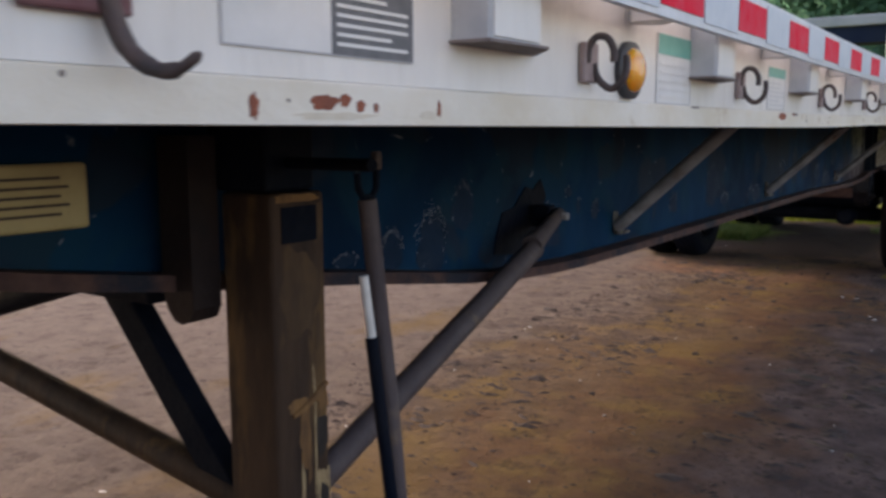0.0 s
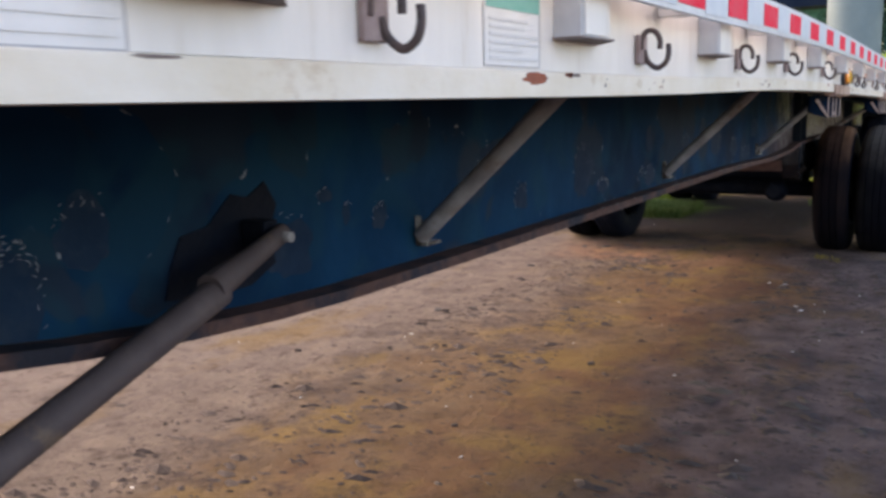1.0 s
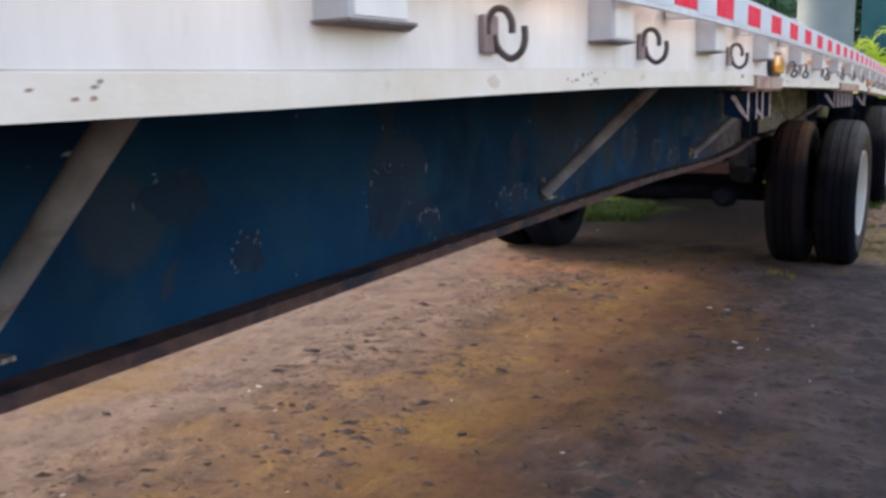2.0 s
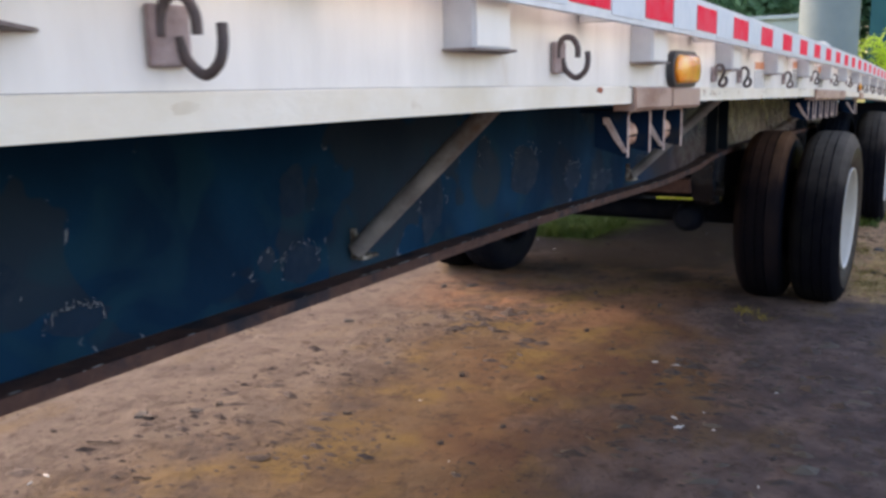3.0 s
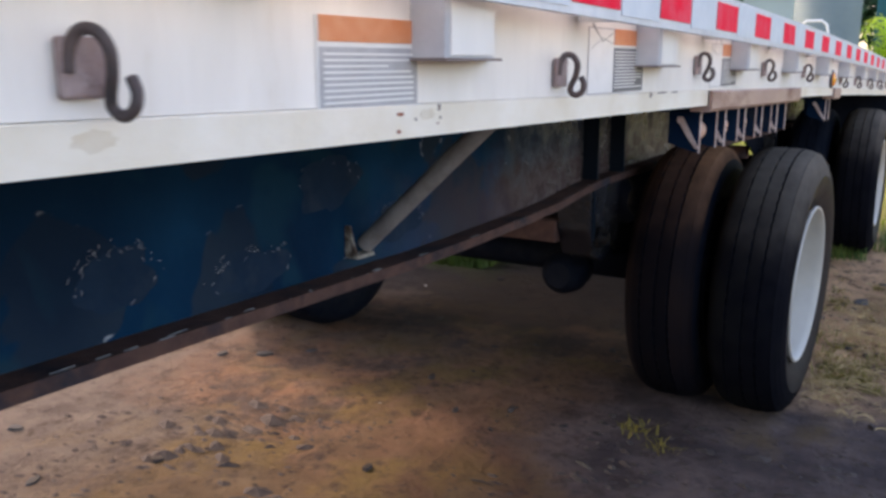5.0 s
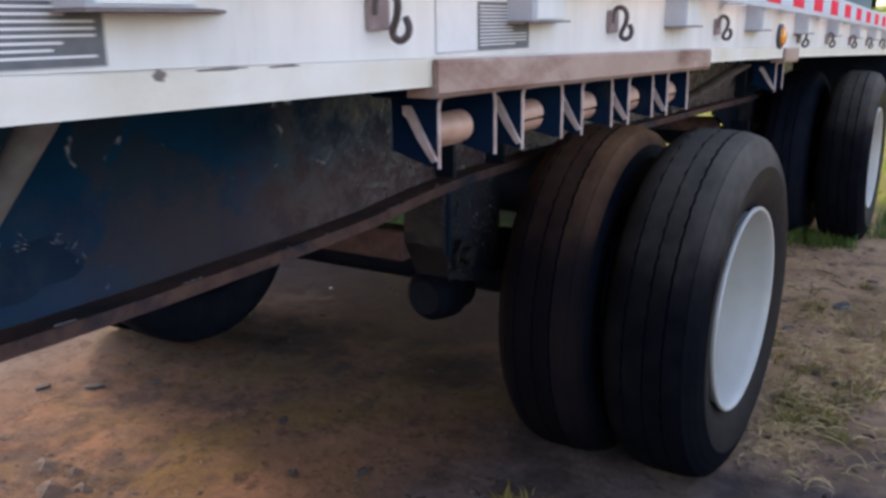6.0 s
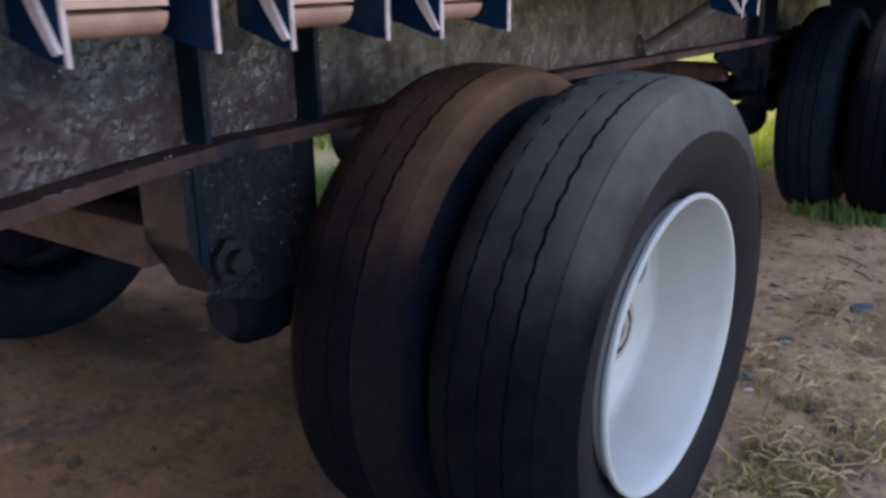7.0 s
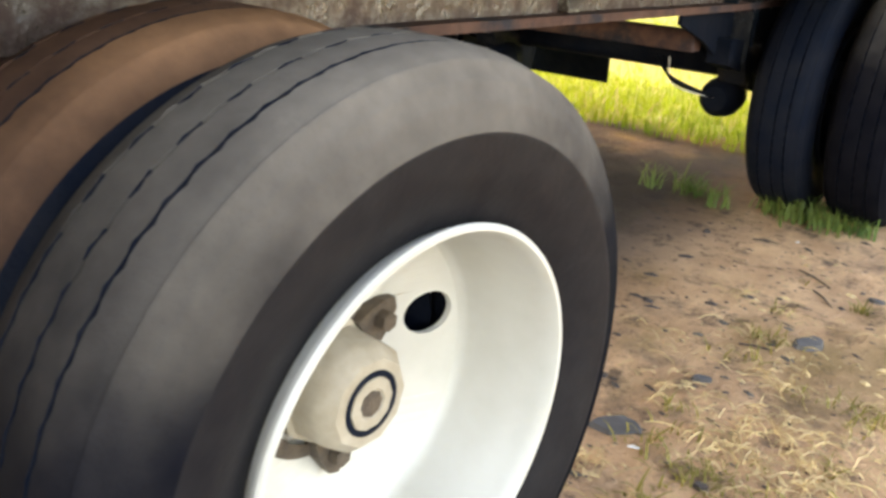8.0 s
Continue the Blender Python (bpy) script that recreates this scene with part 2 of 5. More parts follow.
ROOFD = surface("dark_soffit", (0.008, 0.016, 0.036), (0.014, 0.024, 0.045), 1.5, 0.8, spec=0.1)
SHEDT = surface("teal_sheet_wall", (0.012, 0.085, 0.095), (0.02, 0.11, 0.115), 1.0, 0.6, spec=0.2, bump=0.2, bump_scale=6)
PIPEW = surface("white_pipe", (0.75, 0.75, 0.74), (0.65, 0.65, 0.64), 10, 0.4)

WEBP = surface("flaked_grey_blue", (0.010, 0.027, 0.054), (0.006, 0.020, 0.043), 14, 0.6, spec=0.06, bump=0.3, bump_scale=40, third=(0.017, 0.033, 0.056), third_scale=9, third_at=(0.5, 0.62))
SPAT = surface("wet_mud_spatter", (0.070, 0.060, 0.052), (0.030, 0.027, 0.027), 60, 0.16, spec=0.6)
FLECK = surface("pale_paint_fleck", (0.26, 0.28, 0.30), (0.14, 0.15, 0.17), 60, 0.5)


def peeling(name):
    """Dark navy paint that has flaked in rounded patches down to grey, with pale broken edges."""
    m = surface(name, (0.0014, 0.025, 0.062), (0.004, 0.042, 0.094), 3, 0.6, bump=0.3, bump_scale=16, spec=0.03)
    n, l = m.node_tree.nodes, m.node_tree.links
    b = n["Principled BSDF"]
    base = b.inputs["Base Color"].links[0].from_socket
    pos = n.new("ShaderNodeNewGeometry").outputs["Position"]
    t = n.new("ShaderNodeTexNoise")
    t.inputs["Scale"].default_value, t.inputs["Detail"].default_value, t.inputs["Roughness"].default_value = 3.6, 3.0, 0.45
    t.inputs["Distortion"].default_value = 0.6
    l.new(pos, t.inputs["Vector"])
    t2 = n.new("ShaderNodeTexNoise")
    t2.inputs["Scale"].default_value, t2.inputs["Detail"].default_value = 24, 5
    l.new(pos, t2.inputs["Vector"])

    def rng(v, a, c, lo, hi):
        r = n.new("ShaderNodeMapRange")
        for key, val in (("From Min", a), ("From Max", c), ("To Min", lo), ("To Max", hi)):
            r.inputs[key].default_value = val
        l.new(v, r.inputs["Value"])
        return r.outputs["Result"]

    def mix(fac, a, c):
        x = n.new("ShaderNodeMix")
        x.data_type = "RGBA"
        l.new(fac, x.inputs["Factor"])
        l.new(a, x.inputs["A"])
        x.inputs["B"].default_value = (*c, 1)
        return x.outputs["Result"]

    def times(a, c):
        x = n.new("ShaderNodeMath")
        x.operation = "MULTIPLY"
        l.new(a, x.inputs[0])
        l.new(c, x.inputs[1])
        return x.outputs[0]

    def math_add(a, c):
        x = n.new("ShaderNodeMath")
        l.new(a, x.inputs[0])
        l.new(c, x.inputs[1])
        return x.outputs[0]

    col = mix(rng(t.outputs["Fac"], 0.575, 0.59, 0.0, 0.8), base, (0.020, 0.033, 0.050))
    dark = n.new("ShaderNodeTexNoise")
    dark.inputs["Scale"].default_value, dark.inputs["Detail"].default_value = 2.1, 2.0
    l.new(pos, dark.inputs["Vector"])
    col = mix(rng(dark.outputs["Fac"], 0.44, 0.60, 0.0, 0.68), col, (0.0015, 0.010, 0.027))
    teal = n.new("ShaderNodeTexNoise")
    teal.inputs["Scale"].default_value, teal.inputs["Detail"].default_value, teal.inputs["Distortion"].default_value = 5.2, 2.0, 0.8
    l.new(pos, teal.inputs["Vector"])
    col = mix(rng(teal.outputs["Fac"], 0.52, 0.62, 0.0, 0.45), col, (0.008, 0.044, 0.070))
    grime = n.new("ShaderNodeTexVoronoi")
    grime.inputs["Scale"].default_value = 2.3
    l.new(pos, grime.inputs["Vector"])
    spot = times(rng(grime.outputs["Distance"], 0.24, 0.19, 0.0, 0.8), rng(t2.outputs["Fac"], 0.30, 0.50, 0.5, 1.0))
    col = mix(spot, col, (0.024, 0.035, 0.050))
    edge = times(rng(t.outputs["Fac"], 0.570, 0.577, 0.0, 1.0), rng(t.outputs["Fac"], 0.577, 0.585, 1.0, 0.0))
    broken = rng(t2.outputs["Fac"], 0.60, 0.68, 0.0, 0.7)
    col = mix(times(edge, broken), col, (0.42, 0.44, 0.46))
    # mud thrown up round the wheels
    sep = n.new("ShaderNodeSeparateXYZ")
    l.new(pos, sep.inputs[0])
    mud = n.new("ShaderNodeTexNoise")
    mud.inputs["Scale"].default_value, mud.inputs["Detail"].default_value, mud.inputs["Roughness"].default_value = 9.0, 8.0, 0.75
    l.new(pos, mud.inputs["Vector"])
    col = mix(times(rng(sep.outputs["Y"], 7.42, 7.80, 0.0, 1.0), rng(mud.outputs["Fac"], 0.38, 0.60, 0.25, 1.0)), col, (0.078, 0.062, 0.055))
    col = mix(times(rng(sep.outputs["Y"], 7.75, 8.1, 0.0, 1.0), rng(mud.outputs["Fac"], 0.36, 0.58, 0.35, 1.0)), col, (0.068, 0.064, 0.062))
    splash = rng(math_add(sep.outputs["Z"], rng(mud.outputs["Fac"], 0.3, 0.7, -0.10, 0.10)), 1.02, 0.90, 0.0, 0.8)
    col = mix(times(rng(sep.outputs["Y"], 6.3, 7.1, 0.0, 1.0), splash), col, (0.072, 0.044, 0.040))
    spatter = n.new("ShaderNodeTexNoise")
    spatter.inputs["Scale"].default_value, spatter.inputs["Detail"].default_value = 55, 4
    l.new(pos, spatter.inputs["Vector"])
    col = mix(times(rng(sep.outputs["Y"], 7.2, 7.6, 0.0, 1.0), times(rng(spatter.outputs["Fac"], 0.56, 0.62, 0.0, 0.85), rng(mud.outputs["Fac"], 0.50, 0.58, 0.0, 1.0))), col, (0.14, 0.120, 0.100))
    # the oily spatter shines
    wet = times(rng(sep.outputs["Y"], 6.9, 7.5, 0.0, 1.0), rng(mud.outputs["Fac"], 0.42, 0.56, 0.1, 1.0))
    l.new(rng(wet, 0.0, 1.0, 0.03, 1.0), b.inputs["Specular IOR Level"])
    l.new(rng(wet, 0.0, 1.0, 0.6, 0.22), b.inputs["Roughness"])
    relief = n.new("ShaderNodeBump")
    relief.inputs["Distance"].default_value = 0.010
    l.new(wet, relief.inputs["Strength"])
    l.new(spatter.outputs["Fac"], relief.inputs["Height"])
    l.new(b.inputs["Normal"].links[0].from_socket, relief.inputs["Normal"])
    l.new(relief.outputs["Normal"], b.inputs["Normal"])
    l.new(col, b.inputs["Base Color"])
    return m


PEEL = peeling("peeling_navy_paint")


def amber(name):
    m = surface(name, (0.94, 0.42, 0.03), (0.90, 0.22, 0.012), 16, 0.15, bump=0.25, bump_scale=60, local=True, coat=0.6)
    b = m.node_tree.nodes["Principled BSDF"]
    b.inputs["Subsurface Weight"].default_value = 0.4
    b.inputs["Subsurface Radius"].default_value = (0.03, 0.012, 0.003)
    b.inputs["Subsurface Scale"].default_value = 0.6
    return m


AMBER = amber("amber_lens")


def soil():
    """Packed dirt: tan strip in the dry, darker damp soil in the open, stains, pebbly grain."""
    m = bpy.data.materials.new("packed_dirt")
    m.use_nodes = True
    n, l = m.node_tree.nodes, m.node_tree.links
    b = n["Principled BSDF"]
    pos = n.new("ShaderNodeNewGeometry").outputs["Position"]

    def tex(s, detail=8.0, r=0.62, stretch=(1, 1, 1)):
        mp = n.new("ShaderNodeMapping")
        mp.inputs["Scale"].default_value = stretch
        l.new(pos, mp.inputs["Vector"])
        t = n.new("ShaderNodeTexNoise")
        t.inputs["Scale"].default_value, t.inputs["Detail"].default_value, t.inputs["Roughness"].default_value = s, detail, r
        l.new(mp.outputs["Vector"], t.inputs["Vector"])
        return t.outputs["Fac"]

    def rng(v, a, c, lo=0.0, hi=1.0):
        r = n.new("ShaderNodeMapRange")
        for key, val in (("From Min", a), ("From Max", c), ("To Min", lo), ("To Max", hi)):
            r.inputs[key].default_value = val
        l.new(v, r.inputs["Value"])
        return r.outputs["Result"]

    def math_(op, a, c):
        x = n.new("ShaderNodeMath")
        x.operation = op
        for sock, v in ((x.inputs[0], a), (x.inputs[1], c)):
            if isinstance(v, float):
                sock.default_value = v
            else:
                l.new(v, sock)
        return x.outputs[0]

    def mix(fac, a, c):
        x = n.new("ShaderNodeMix")
        x.data_type = "RGBA"
        l.new(fac, x.inputs["Factor"])
        for sock, v in ((x.inputs["A"], a), (x.inputs["B"], c)):
            if isinstance(v, tuple):
                sock.default_value = (*v, 1)
            else:
                l.new(v, sock)
        return x.outputs["Result"]

    sep = n.new("ShaderNodeSeparateXYZ")
    l.new(pos, sep.inputs[0])
    px, py = sep.outputs["X"], sep.outputs["Y"]
    # wavy distance across the strip
    wav = math_("ADD", px, rng(tex(0.9), 0.3, 0.7, -0.55, 0.55))
    tan = mix(rng(tex(3.5), 0.35, 0.68), (0.178, 0.118, 0.070), (0.115, 0.068, 0.036))
    ochre = mix(rng(tex(6.0), 0.35, 0.65), (0.195, 0.108, 0.048), (0.115, 0.058, 0.031))
    pale = mix(rng(tex(5.0), 0.35, 0.68), (0.190, 0.148, 0.122), (0.125, 0.094, 0.080))
    damp = mix(rng(tex(4.0), 0.38, 0.62), (0.068, 0.050, 0.051), (0.165, 0.120, 0.108))
    c = mix(rng(wav, -2.1, -1.5), pale, tan)
    c = mix(rng(wav, -1.35, -0.8), c, ochre)
    c = mix(math_("MULTIPLY", rng(wav, -1.15, -0.75), rng(tex(1.9), 0.42, 0.60)), c, (0.115, 0.056, 0.034))
    c = mix(rng(wav, -0.75, -0.30), c, damp)
    # drier sandy stretch beside the rear wheels
    rear = math_("MULTIPLY", rng(math_("ADD", py, rng(tex(1.3), 0.3, 0.7, -0.6, 0.6)), 8.0, 8.8), rng(px, -0.9, -0.3))
    sandy = mix(rng(tex(4.5), 0.35, 0.66), (0.70, 0.425, 0.240), (0.48, 0.275, 0.152))
    c = mix(rear, c, sandy)
    # bare red clay before the wheels
    bare = math_("MULTIPLY", rng(math_("ADD", math_("ABSOLUTE", math_("ADD", py, -7.75), 0.0), rng(tex(1.7), 0.3, 0.7, -0.4, 0.4)), 0.95, 0.45), math_("MULTIPLY", rng(px, -0.55, -0.95), rng(px, -2.6, -2.1)))
    c = mix(math_("MULTIPLY", bare, rng(tex(5.5), 0.36, 0.62, 0.35, 1.0)), c, (0.26, 0.135, 0.080))
    # mauve-grey trash line and yellow clay patches along the strip
    line = math_("MULTIPLY", rng(math_("ABSOLUTE", math_("ADD", wav, 1.75), 0.0), 0.45, 0.10), rng(tex(5.0, 9.0, 0.75), 0.46, 0.58))
    c = mix(math_("MULTIPLY", line, 0.75), c, (0.078, 0.058, 0.056))
    clay = math_("MULTIPLY", rng(wav, -2.0, -1.5), rng(wav, -0.4, -0.9))
    c = mix(math_("MULTIPLY", clay, rng(tex(2.6, 6.0, 0.6), 0.50, 0.62, 0.0, 0.8)), c, (0.200, 0.128, 0.040))
    # oily dark stains and grain
    c = mix(rng(tex(2.3, 9.0, 0.7), 0.56, 0.70, 0.0, 0.8), c, (0.058, 0.040, 0.038))
    c = mix(rng(tex(7.5, 9.0, 0.75), 0.53, 0.64, 0.0, 0.75), c, (0.052, 0.033, 0.028))
    c = mix(rng(tex(1.6, 7.0, 0.6, (1, 0.5, 1)), 0.54, 0.66, 0.0, 0.65), c, (0.185, 0.115, 0.034))
    c = mix(rng(tex(26.0, 6.0, 0.7), 0.57, 0.68, 0.0, 0.65), c, (0.045, 0.031, 0.026))
    c = mix(rng(tex(90.0, 4.0, 0.7), 0.70, 0.78, 0.0, 0.3), c, (0.28, 0.23, 0.19))
    # shade round the axles, painted dark into the soil
    axle_shade = math_("MULTIPLY", rng(math_("ADD", math_("ABSOLUTE", math_("ADD", py, -10.05), 0.0), rng(tex(2.0), 0.3, 0.7, -0.4, 0.4)), 1.85, 1.45), rng(px, -0.45, -0.85))
    c = mix(math_("MULTIPLY", axle_shade, 0.85), c, (0.035, 0.024, 0.020))
    # grass-green cast far from the yard
    green = mix(rng(tex(0.8), 0.35, 0.65), (0.10, 0.17, 0.04), (0.22, 0.26, 0.06))
    away = math_("MULTIPLY", rng(math_("ADD", px, rng(tex(0.7), 0.3, 0.7, -0.5, 0.5)), -1.95, -2.5), rng(math_("ADD", py, rng(tex(0.9), 0.3, 0.7, -0.6, 0.6)), 9.0, 9.8))
    # pale straw ground, sunlight beyond the trailer painted into its colour
    dry = mix(rng(tex(3.0), 0.35, 0.65), (0.70, 0.54, 0.24), (0.56, 0.42, 0.18))
    green = mix(math_("MULTIPLY", rng(px, -2.9, -3.3), rng(py, 11.8, 11.2)), green, dry)
    c = mix(away, c, green)
    # ground behind the trailer, its sun put into the yellow
    yel = mix(rng(tex(1.1), 0.35, 0.65), (0.24, 0.21, 0.06), (0.19, 0.20, 0.045))
    near_lot = rng(px, -1.8, -2.8, 0.0, 0.8)
    c = mix(rng(math_("ADD", math_("ADD", py, near_lot), rng(tex(1.7), 0.3, 0.7, -0.2, 0.2)), 11.9, 12.2), c, yel)
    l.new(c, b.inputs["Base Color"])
    b.inputs["Roughness"].default_value = 0.93
    b.inputs["Specular IOR Level"].default_value = 0.2
    h = math_("ADD", math_("ADD", tex(18.0, 9.0, 0.7), math_("MULTIPLY", tex(6.5, 5.0, 0.6), 1.6)), math_("MULTIPLY", tex(110.0, 4.0, 0.7), 0.35))
    bp = n.new("ShaderNodeBump")
    bp.inputs["Strength"].default_value, bp.inputs["Distance"].default_value = 1.0, 0.04
    l.new(h, bp.inputs["Height"])
    l.new(bp.outputs["Normal"], b.inputs["Normal"])
    return m


DIRT = soil()


# ---- mesh helpers ----
def box(bm, x0, x1, y0, y1, z0, z1, bevel=0.0, seg=2):
    geo = bmesh.ops.create_cube(bm, size=1.0, matrix=Matrix.Translation(((x0 + x1) / 2, (y0 + y1) / 2, (z0 + z1) / 2)) @ Matrix.Diagonal((abs(x1 - x0), abs(y1 - y0), abs(z1 - z0), 1)))
    if bevel:
        edges = list({e for v in geo["verts"] for e in v.link_edges})
        bmesh.ops.bevel(bm, geom=edges, offset=bevel, segments=seg, affect="EDGES", profile=0.5)
    return bm


def sweep(bm, points, radius, sides=12, cap=True):
    """A round bar along a line of points; radius is one number or one for each point."""
    pts = [Vector(p) for p in points]
    rings = []
    side = None
    for i, p in enumerate(pts):
        way = (pts[min(i + 1, len(pts) - 1)] - pts[max(i - 1, 0)]).normalized()
        if side is None:
            side = way.orthogonal().normalized()
        side = (side - way * side.dot(way)).normalized()
        up = way.cross(side)
        r = radius[i] if isinstance(radius, (list, tuple)) else radius
        rings.append([bm.verts.new(p + r * (math.cos(a) * side + math.sin(a) * up)) for a in (2 * math.pi * k / sides for k in range(sides))])
    for a, c in zip(rings, rings[1:]):
        for k in range(sides):
            f = bm.faces.new((a[k], a[(k + 1) % sides], c[(k + 1) % sides], c[k]))
            f.smooth = True
    if cap:
        bm.faces.new(rings[0][::-1])
        bm.faces.new(rings[-1])
    return bm


def curve(points, steps=4):
    """A smooth line through points."""
    p = [Vector(q) for q in points]
    p = [2 * p[0] - p[1]] + p + [2 * p[-1] - p[-2]]
    out = []
    for a, b, c, d in zip(p, p[1:], p[2:], p[3:]):
        for i in range(steps):
            t = i / steps
            out.append(0.5 * (2 * b + (c - a) * t + (2 * a - 5 * b + 4 * c - d) * t * t + (3 * b - a - 3 * c + d) * t ** 3))
    return out + [p[-2]]


def slab(bm, outline, axis, a, c):
    """An outline in the two other axes, drawn out along axis (0, 1 or 2) from a to c."""
    def at(u, v, w):
        p = [u, v]
        p.insert(axis, w)
        return p
    lo = [bm.verts.new(at(u, v, a)) for u, v in outline]
    hi = [bm.verts.new(at(u, v, c)) for u, v in outline]
    bm.faces.new(lo)
    bm.faces.new(hi[::-1])
    k = len(outline)
    for i in range(k):
        bm.faces.new((lo[i], hi[i], hi[(i + 1) % k], lo[(i + 1) % k]))
    bmesh.ops.recalc_face_normals(bm, faces=bm.faces)
    return bm


def lathe(bm, profile, seg=96, wobble=None, close=False):
    """A profile of (x, radius) turned round the x axis."""
    rings = []
    for j, (x, r) in enumerate(profile):
        ring = []
        for k in range(seg):
            a = 2 * math.pi * k / seg
            dx, dr = wobble(j, k) if wobble else (0, 0)
            ring.append(bm.verts.new((x + dx, (r + dr) * math.cos(a), (r + dr) * math.sin(a))))
        rings.append(ring)
    pairs = list(zip(rings, rings[1:])) + ([(rings[-1], rings[0])] if close else [])
    for a, c in pairs:
        for k in range(seg):
            f = bm.faces.new((a[k], a[(k + 1) % seg], c[(k + 1) % seg], c[k]))
            f.smooth = True
    return rings


def finish(name, bm, material):
    bmesh.ops.recalc_face_normals(bm, faces=bm.faces)
    for e in bm.edges:
        if len(e.link_faces) == 2 and e.calc_face_angle() > 0.65:
            e.smooth = False
    me = bpy.data.meshes.new(name)
    bm.to_mesh(me)
    bm.free()
    for m in material if isinstance(material, (list, tuple)) else (material,):
        me.materials.append(m)
    return me


def part(name, bm, material, parent, label="", at=None):
    ob = new(name, finish(name, bm, material))
    ob.parent = parent
    if at is not None:
        ob.location = at
    if label:
        tagged(ob, label)
    return ob


def again(ob, at):
    """The same mesh once more, under the same parent."""
    o = new(ob.name.split(".")[0], ob.data)
    o.parent = ob.parent
    o.location = at
    if "label" in ob:
        tagged(o, ob["label"])
    return o


def thing(name, bm, material, label, category, group="", kind="", at=None):
    ob = new(name, finish(name, bm, material))
    if at is not None:
        ob.location = at
    return tagged(ob, label, category, group, kind)


SAG = ((-2.0, 0.0), (2.2, 0.0), (2.7, 0.006), (3.2, 0.010), (3.8, 0.009), (4.4, 0.003), (5.0, -0.006), (6.0, -0.020), (6.6, -0.029), (7.5, -0.046), (8.2, -0.063), (9.1, -0.089), (10.7, -0.140), (13.0, -0.215))


def sag(y):
    """How the long frame arches and then falls along y."""
    for (ya, za), (yb, zb) in zip(SAG, SAG[1:]):
        if y <= yb:
            return za + (zb - za) * (max(y, ya) - ya) / (yb - ya)
    return SAG[-1][1]


def long_profile(bm, outline, y0, y1, step=0.4, follow=True):
    """An outline in x and z, drawn out along the trailer and bent with its sag."""
    count = max(1, round((y1 - y0) / step))
    rings = []
    for i in range(count + 1):
        y = y0 + (y1 - y0) * i / count
        d = sag(y) if follow else 0.0
        rings.append([bm.verts.new((x, y, z + d)) for x, z in outline])
    k = len(outline)
    for a, c in zip(rings, rings[1:]):
        for j in range(k):
            bm.faces.new((a[j], c[j], c[(j + 1) % k], a[(j + 1) % k]))
    bm.faces.new(rings[0])
    bm.faces.new(rings[-1][::-1])
    return bm


# ---- ground ----
def axis_steps(lo, hi, step, far):
    core = list(np.arange(lo, hi + 1e-6, step))
    out, d = [], step
    x = hi
    while x < far:
        d *= 1.35
        x += d
        out.append(x)
    left, d, x = [], step, lo
    while x > -far:
        d *= 1.35
        x -= d
        left.append(x)
    return left[::-1] + core + out


def ground_height(x, y):
    near = max(0.0, 1 - max(abs(x + 0.6) - 3.5, 0) / 4) * max(0.0, 1 - max(abs(y - 6) - 8, 0) / 4)
    h = 0.010 * noise.noise((x * 1.3, y * 1.3, 0.3)) + 0.009 * noise.noise((x * 4.1, y * 4.1, 1.7)) + 0.007 * noise.noise((x * 10, y * 10, 4.2))
    rut = 0.012 * math.exp(-((x - 0.15) / 0.5) ** 2) * noise.noise((x * 2.5, y * 2.2, 9.1))
    return near * (h + rut) - 0.006


def build_ground():
    xs = axis_steps(-4.0, 2.0, 0.045, 900)
    ys = axis_steps(0.2, 13.5, 0.05, 900)
    verts = [(x, y, ground_height(x, y)) for y in ys for x in xs]
    w = len(xs)
    faces = [(j * w + i, j * w + i + 1, (j + 1) * w + i + 1, (j + 1) * w + i) for j in range(len(ys) - 1) for i in range(w - 1)]
    me = bpy.data.meshes.new("ground")
    me.from_pydata(verts, [], faces)
    for p in me.polygons:
        p.use_smooth = True
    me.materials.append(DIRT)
    tagged(new("ground", me), "packed tan and brown dirt yard with damp stains", "ground", kind="structure")


build_ground()


def shade_wall(name, x0, x1, y0, y1, label):
    wall = bmesh.new()
    box(wall, x0, x1, y0, y1, -0.1, 4.4)
    new_wall = new(name, finish(name, wall, SHADEW))
    tagged(new_wall, label, "wall", kind="structure")


# unseen walls added to block low light and sun under the trailer
shade_wall("wall_south", -9.0, 3.4, -9.25, -9.0, "unseen wall added to block low light on the tyres")
shade_wall("wall_west", -4.85, -4.6, 9.25, 12.5, "unseen wall added to shade the ground under the axles")

# ---- the flatbed trailer ----
trailer = tagged(new("flatbed_trailer"), "long white-railed flatbed trailer on a navy steel frame, parked on dirt", "trailer")
FRONT, REAR, WIDE = -1.7, 12.9, 2.59

# side rails
near_rail = [(0.0, 1.2405), (0.0, 1.372), (-0.03, 1.372), (-0.03, 1.384), (-0.10, 1.384), (-0.10, 1.372), (-0.04, 1.36), (-0.012, 1.36), (-0.012, 1.2405)]
part("side_rail", long_profile(bmesh.new(), near_rail, FRONT, REAR), WHITE, trailer, "aged white side rail face")
lip = [(0.003, 1.21), (0.003, 1.2385), (0.0015, 1.240), (-0.012, 1.240), (-0.012, 1.222), (-0.075, 1.222), (-0.075, 1.21)]
part("rail_lip", long_profile(bmesh.new(), lip, FRONT, REAR), LIP, trailer, "stained cream-white lower lip of the rail")
far_rail = [(-WIDE, 1.21), (-WIDE, 1.384), (-WIDE + 0.07, 1.384), (-WIDE + 0.07, 1.36), (-WIDE + 0.012, 1.36), (-WIDE + 0.012, 1.222), (-WIDE + 0.07, 1.222), (-WIDE + 0.07, 1.21)]
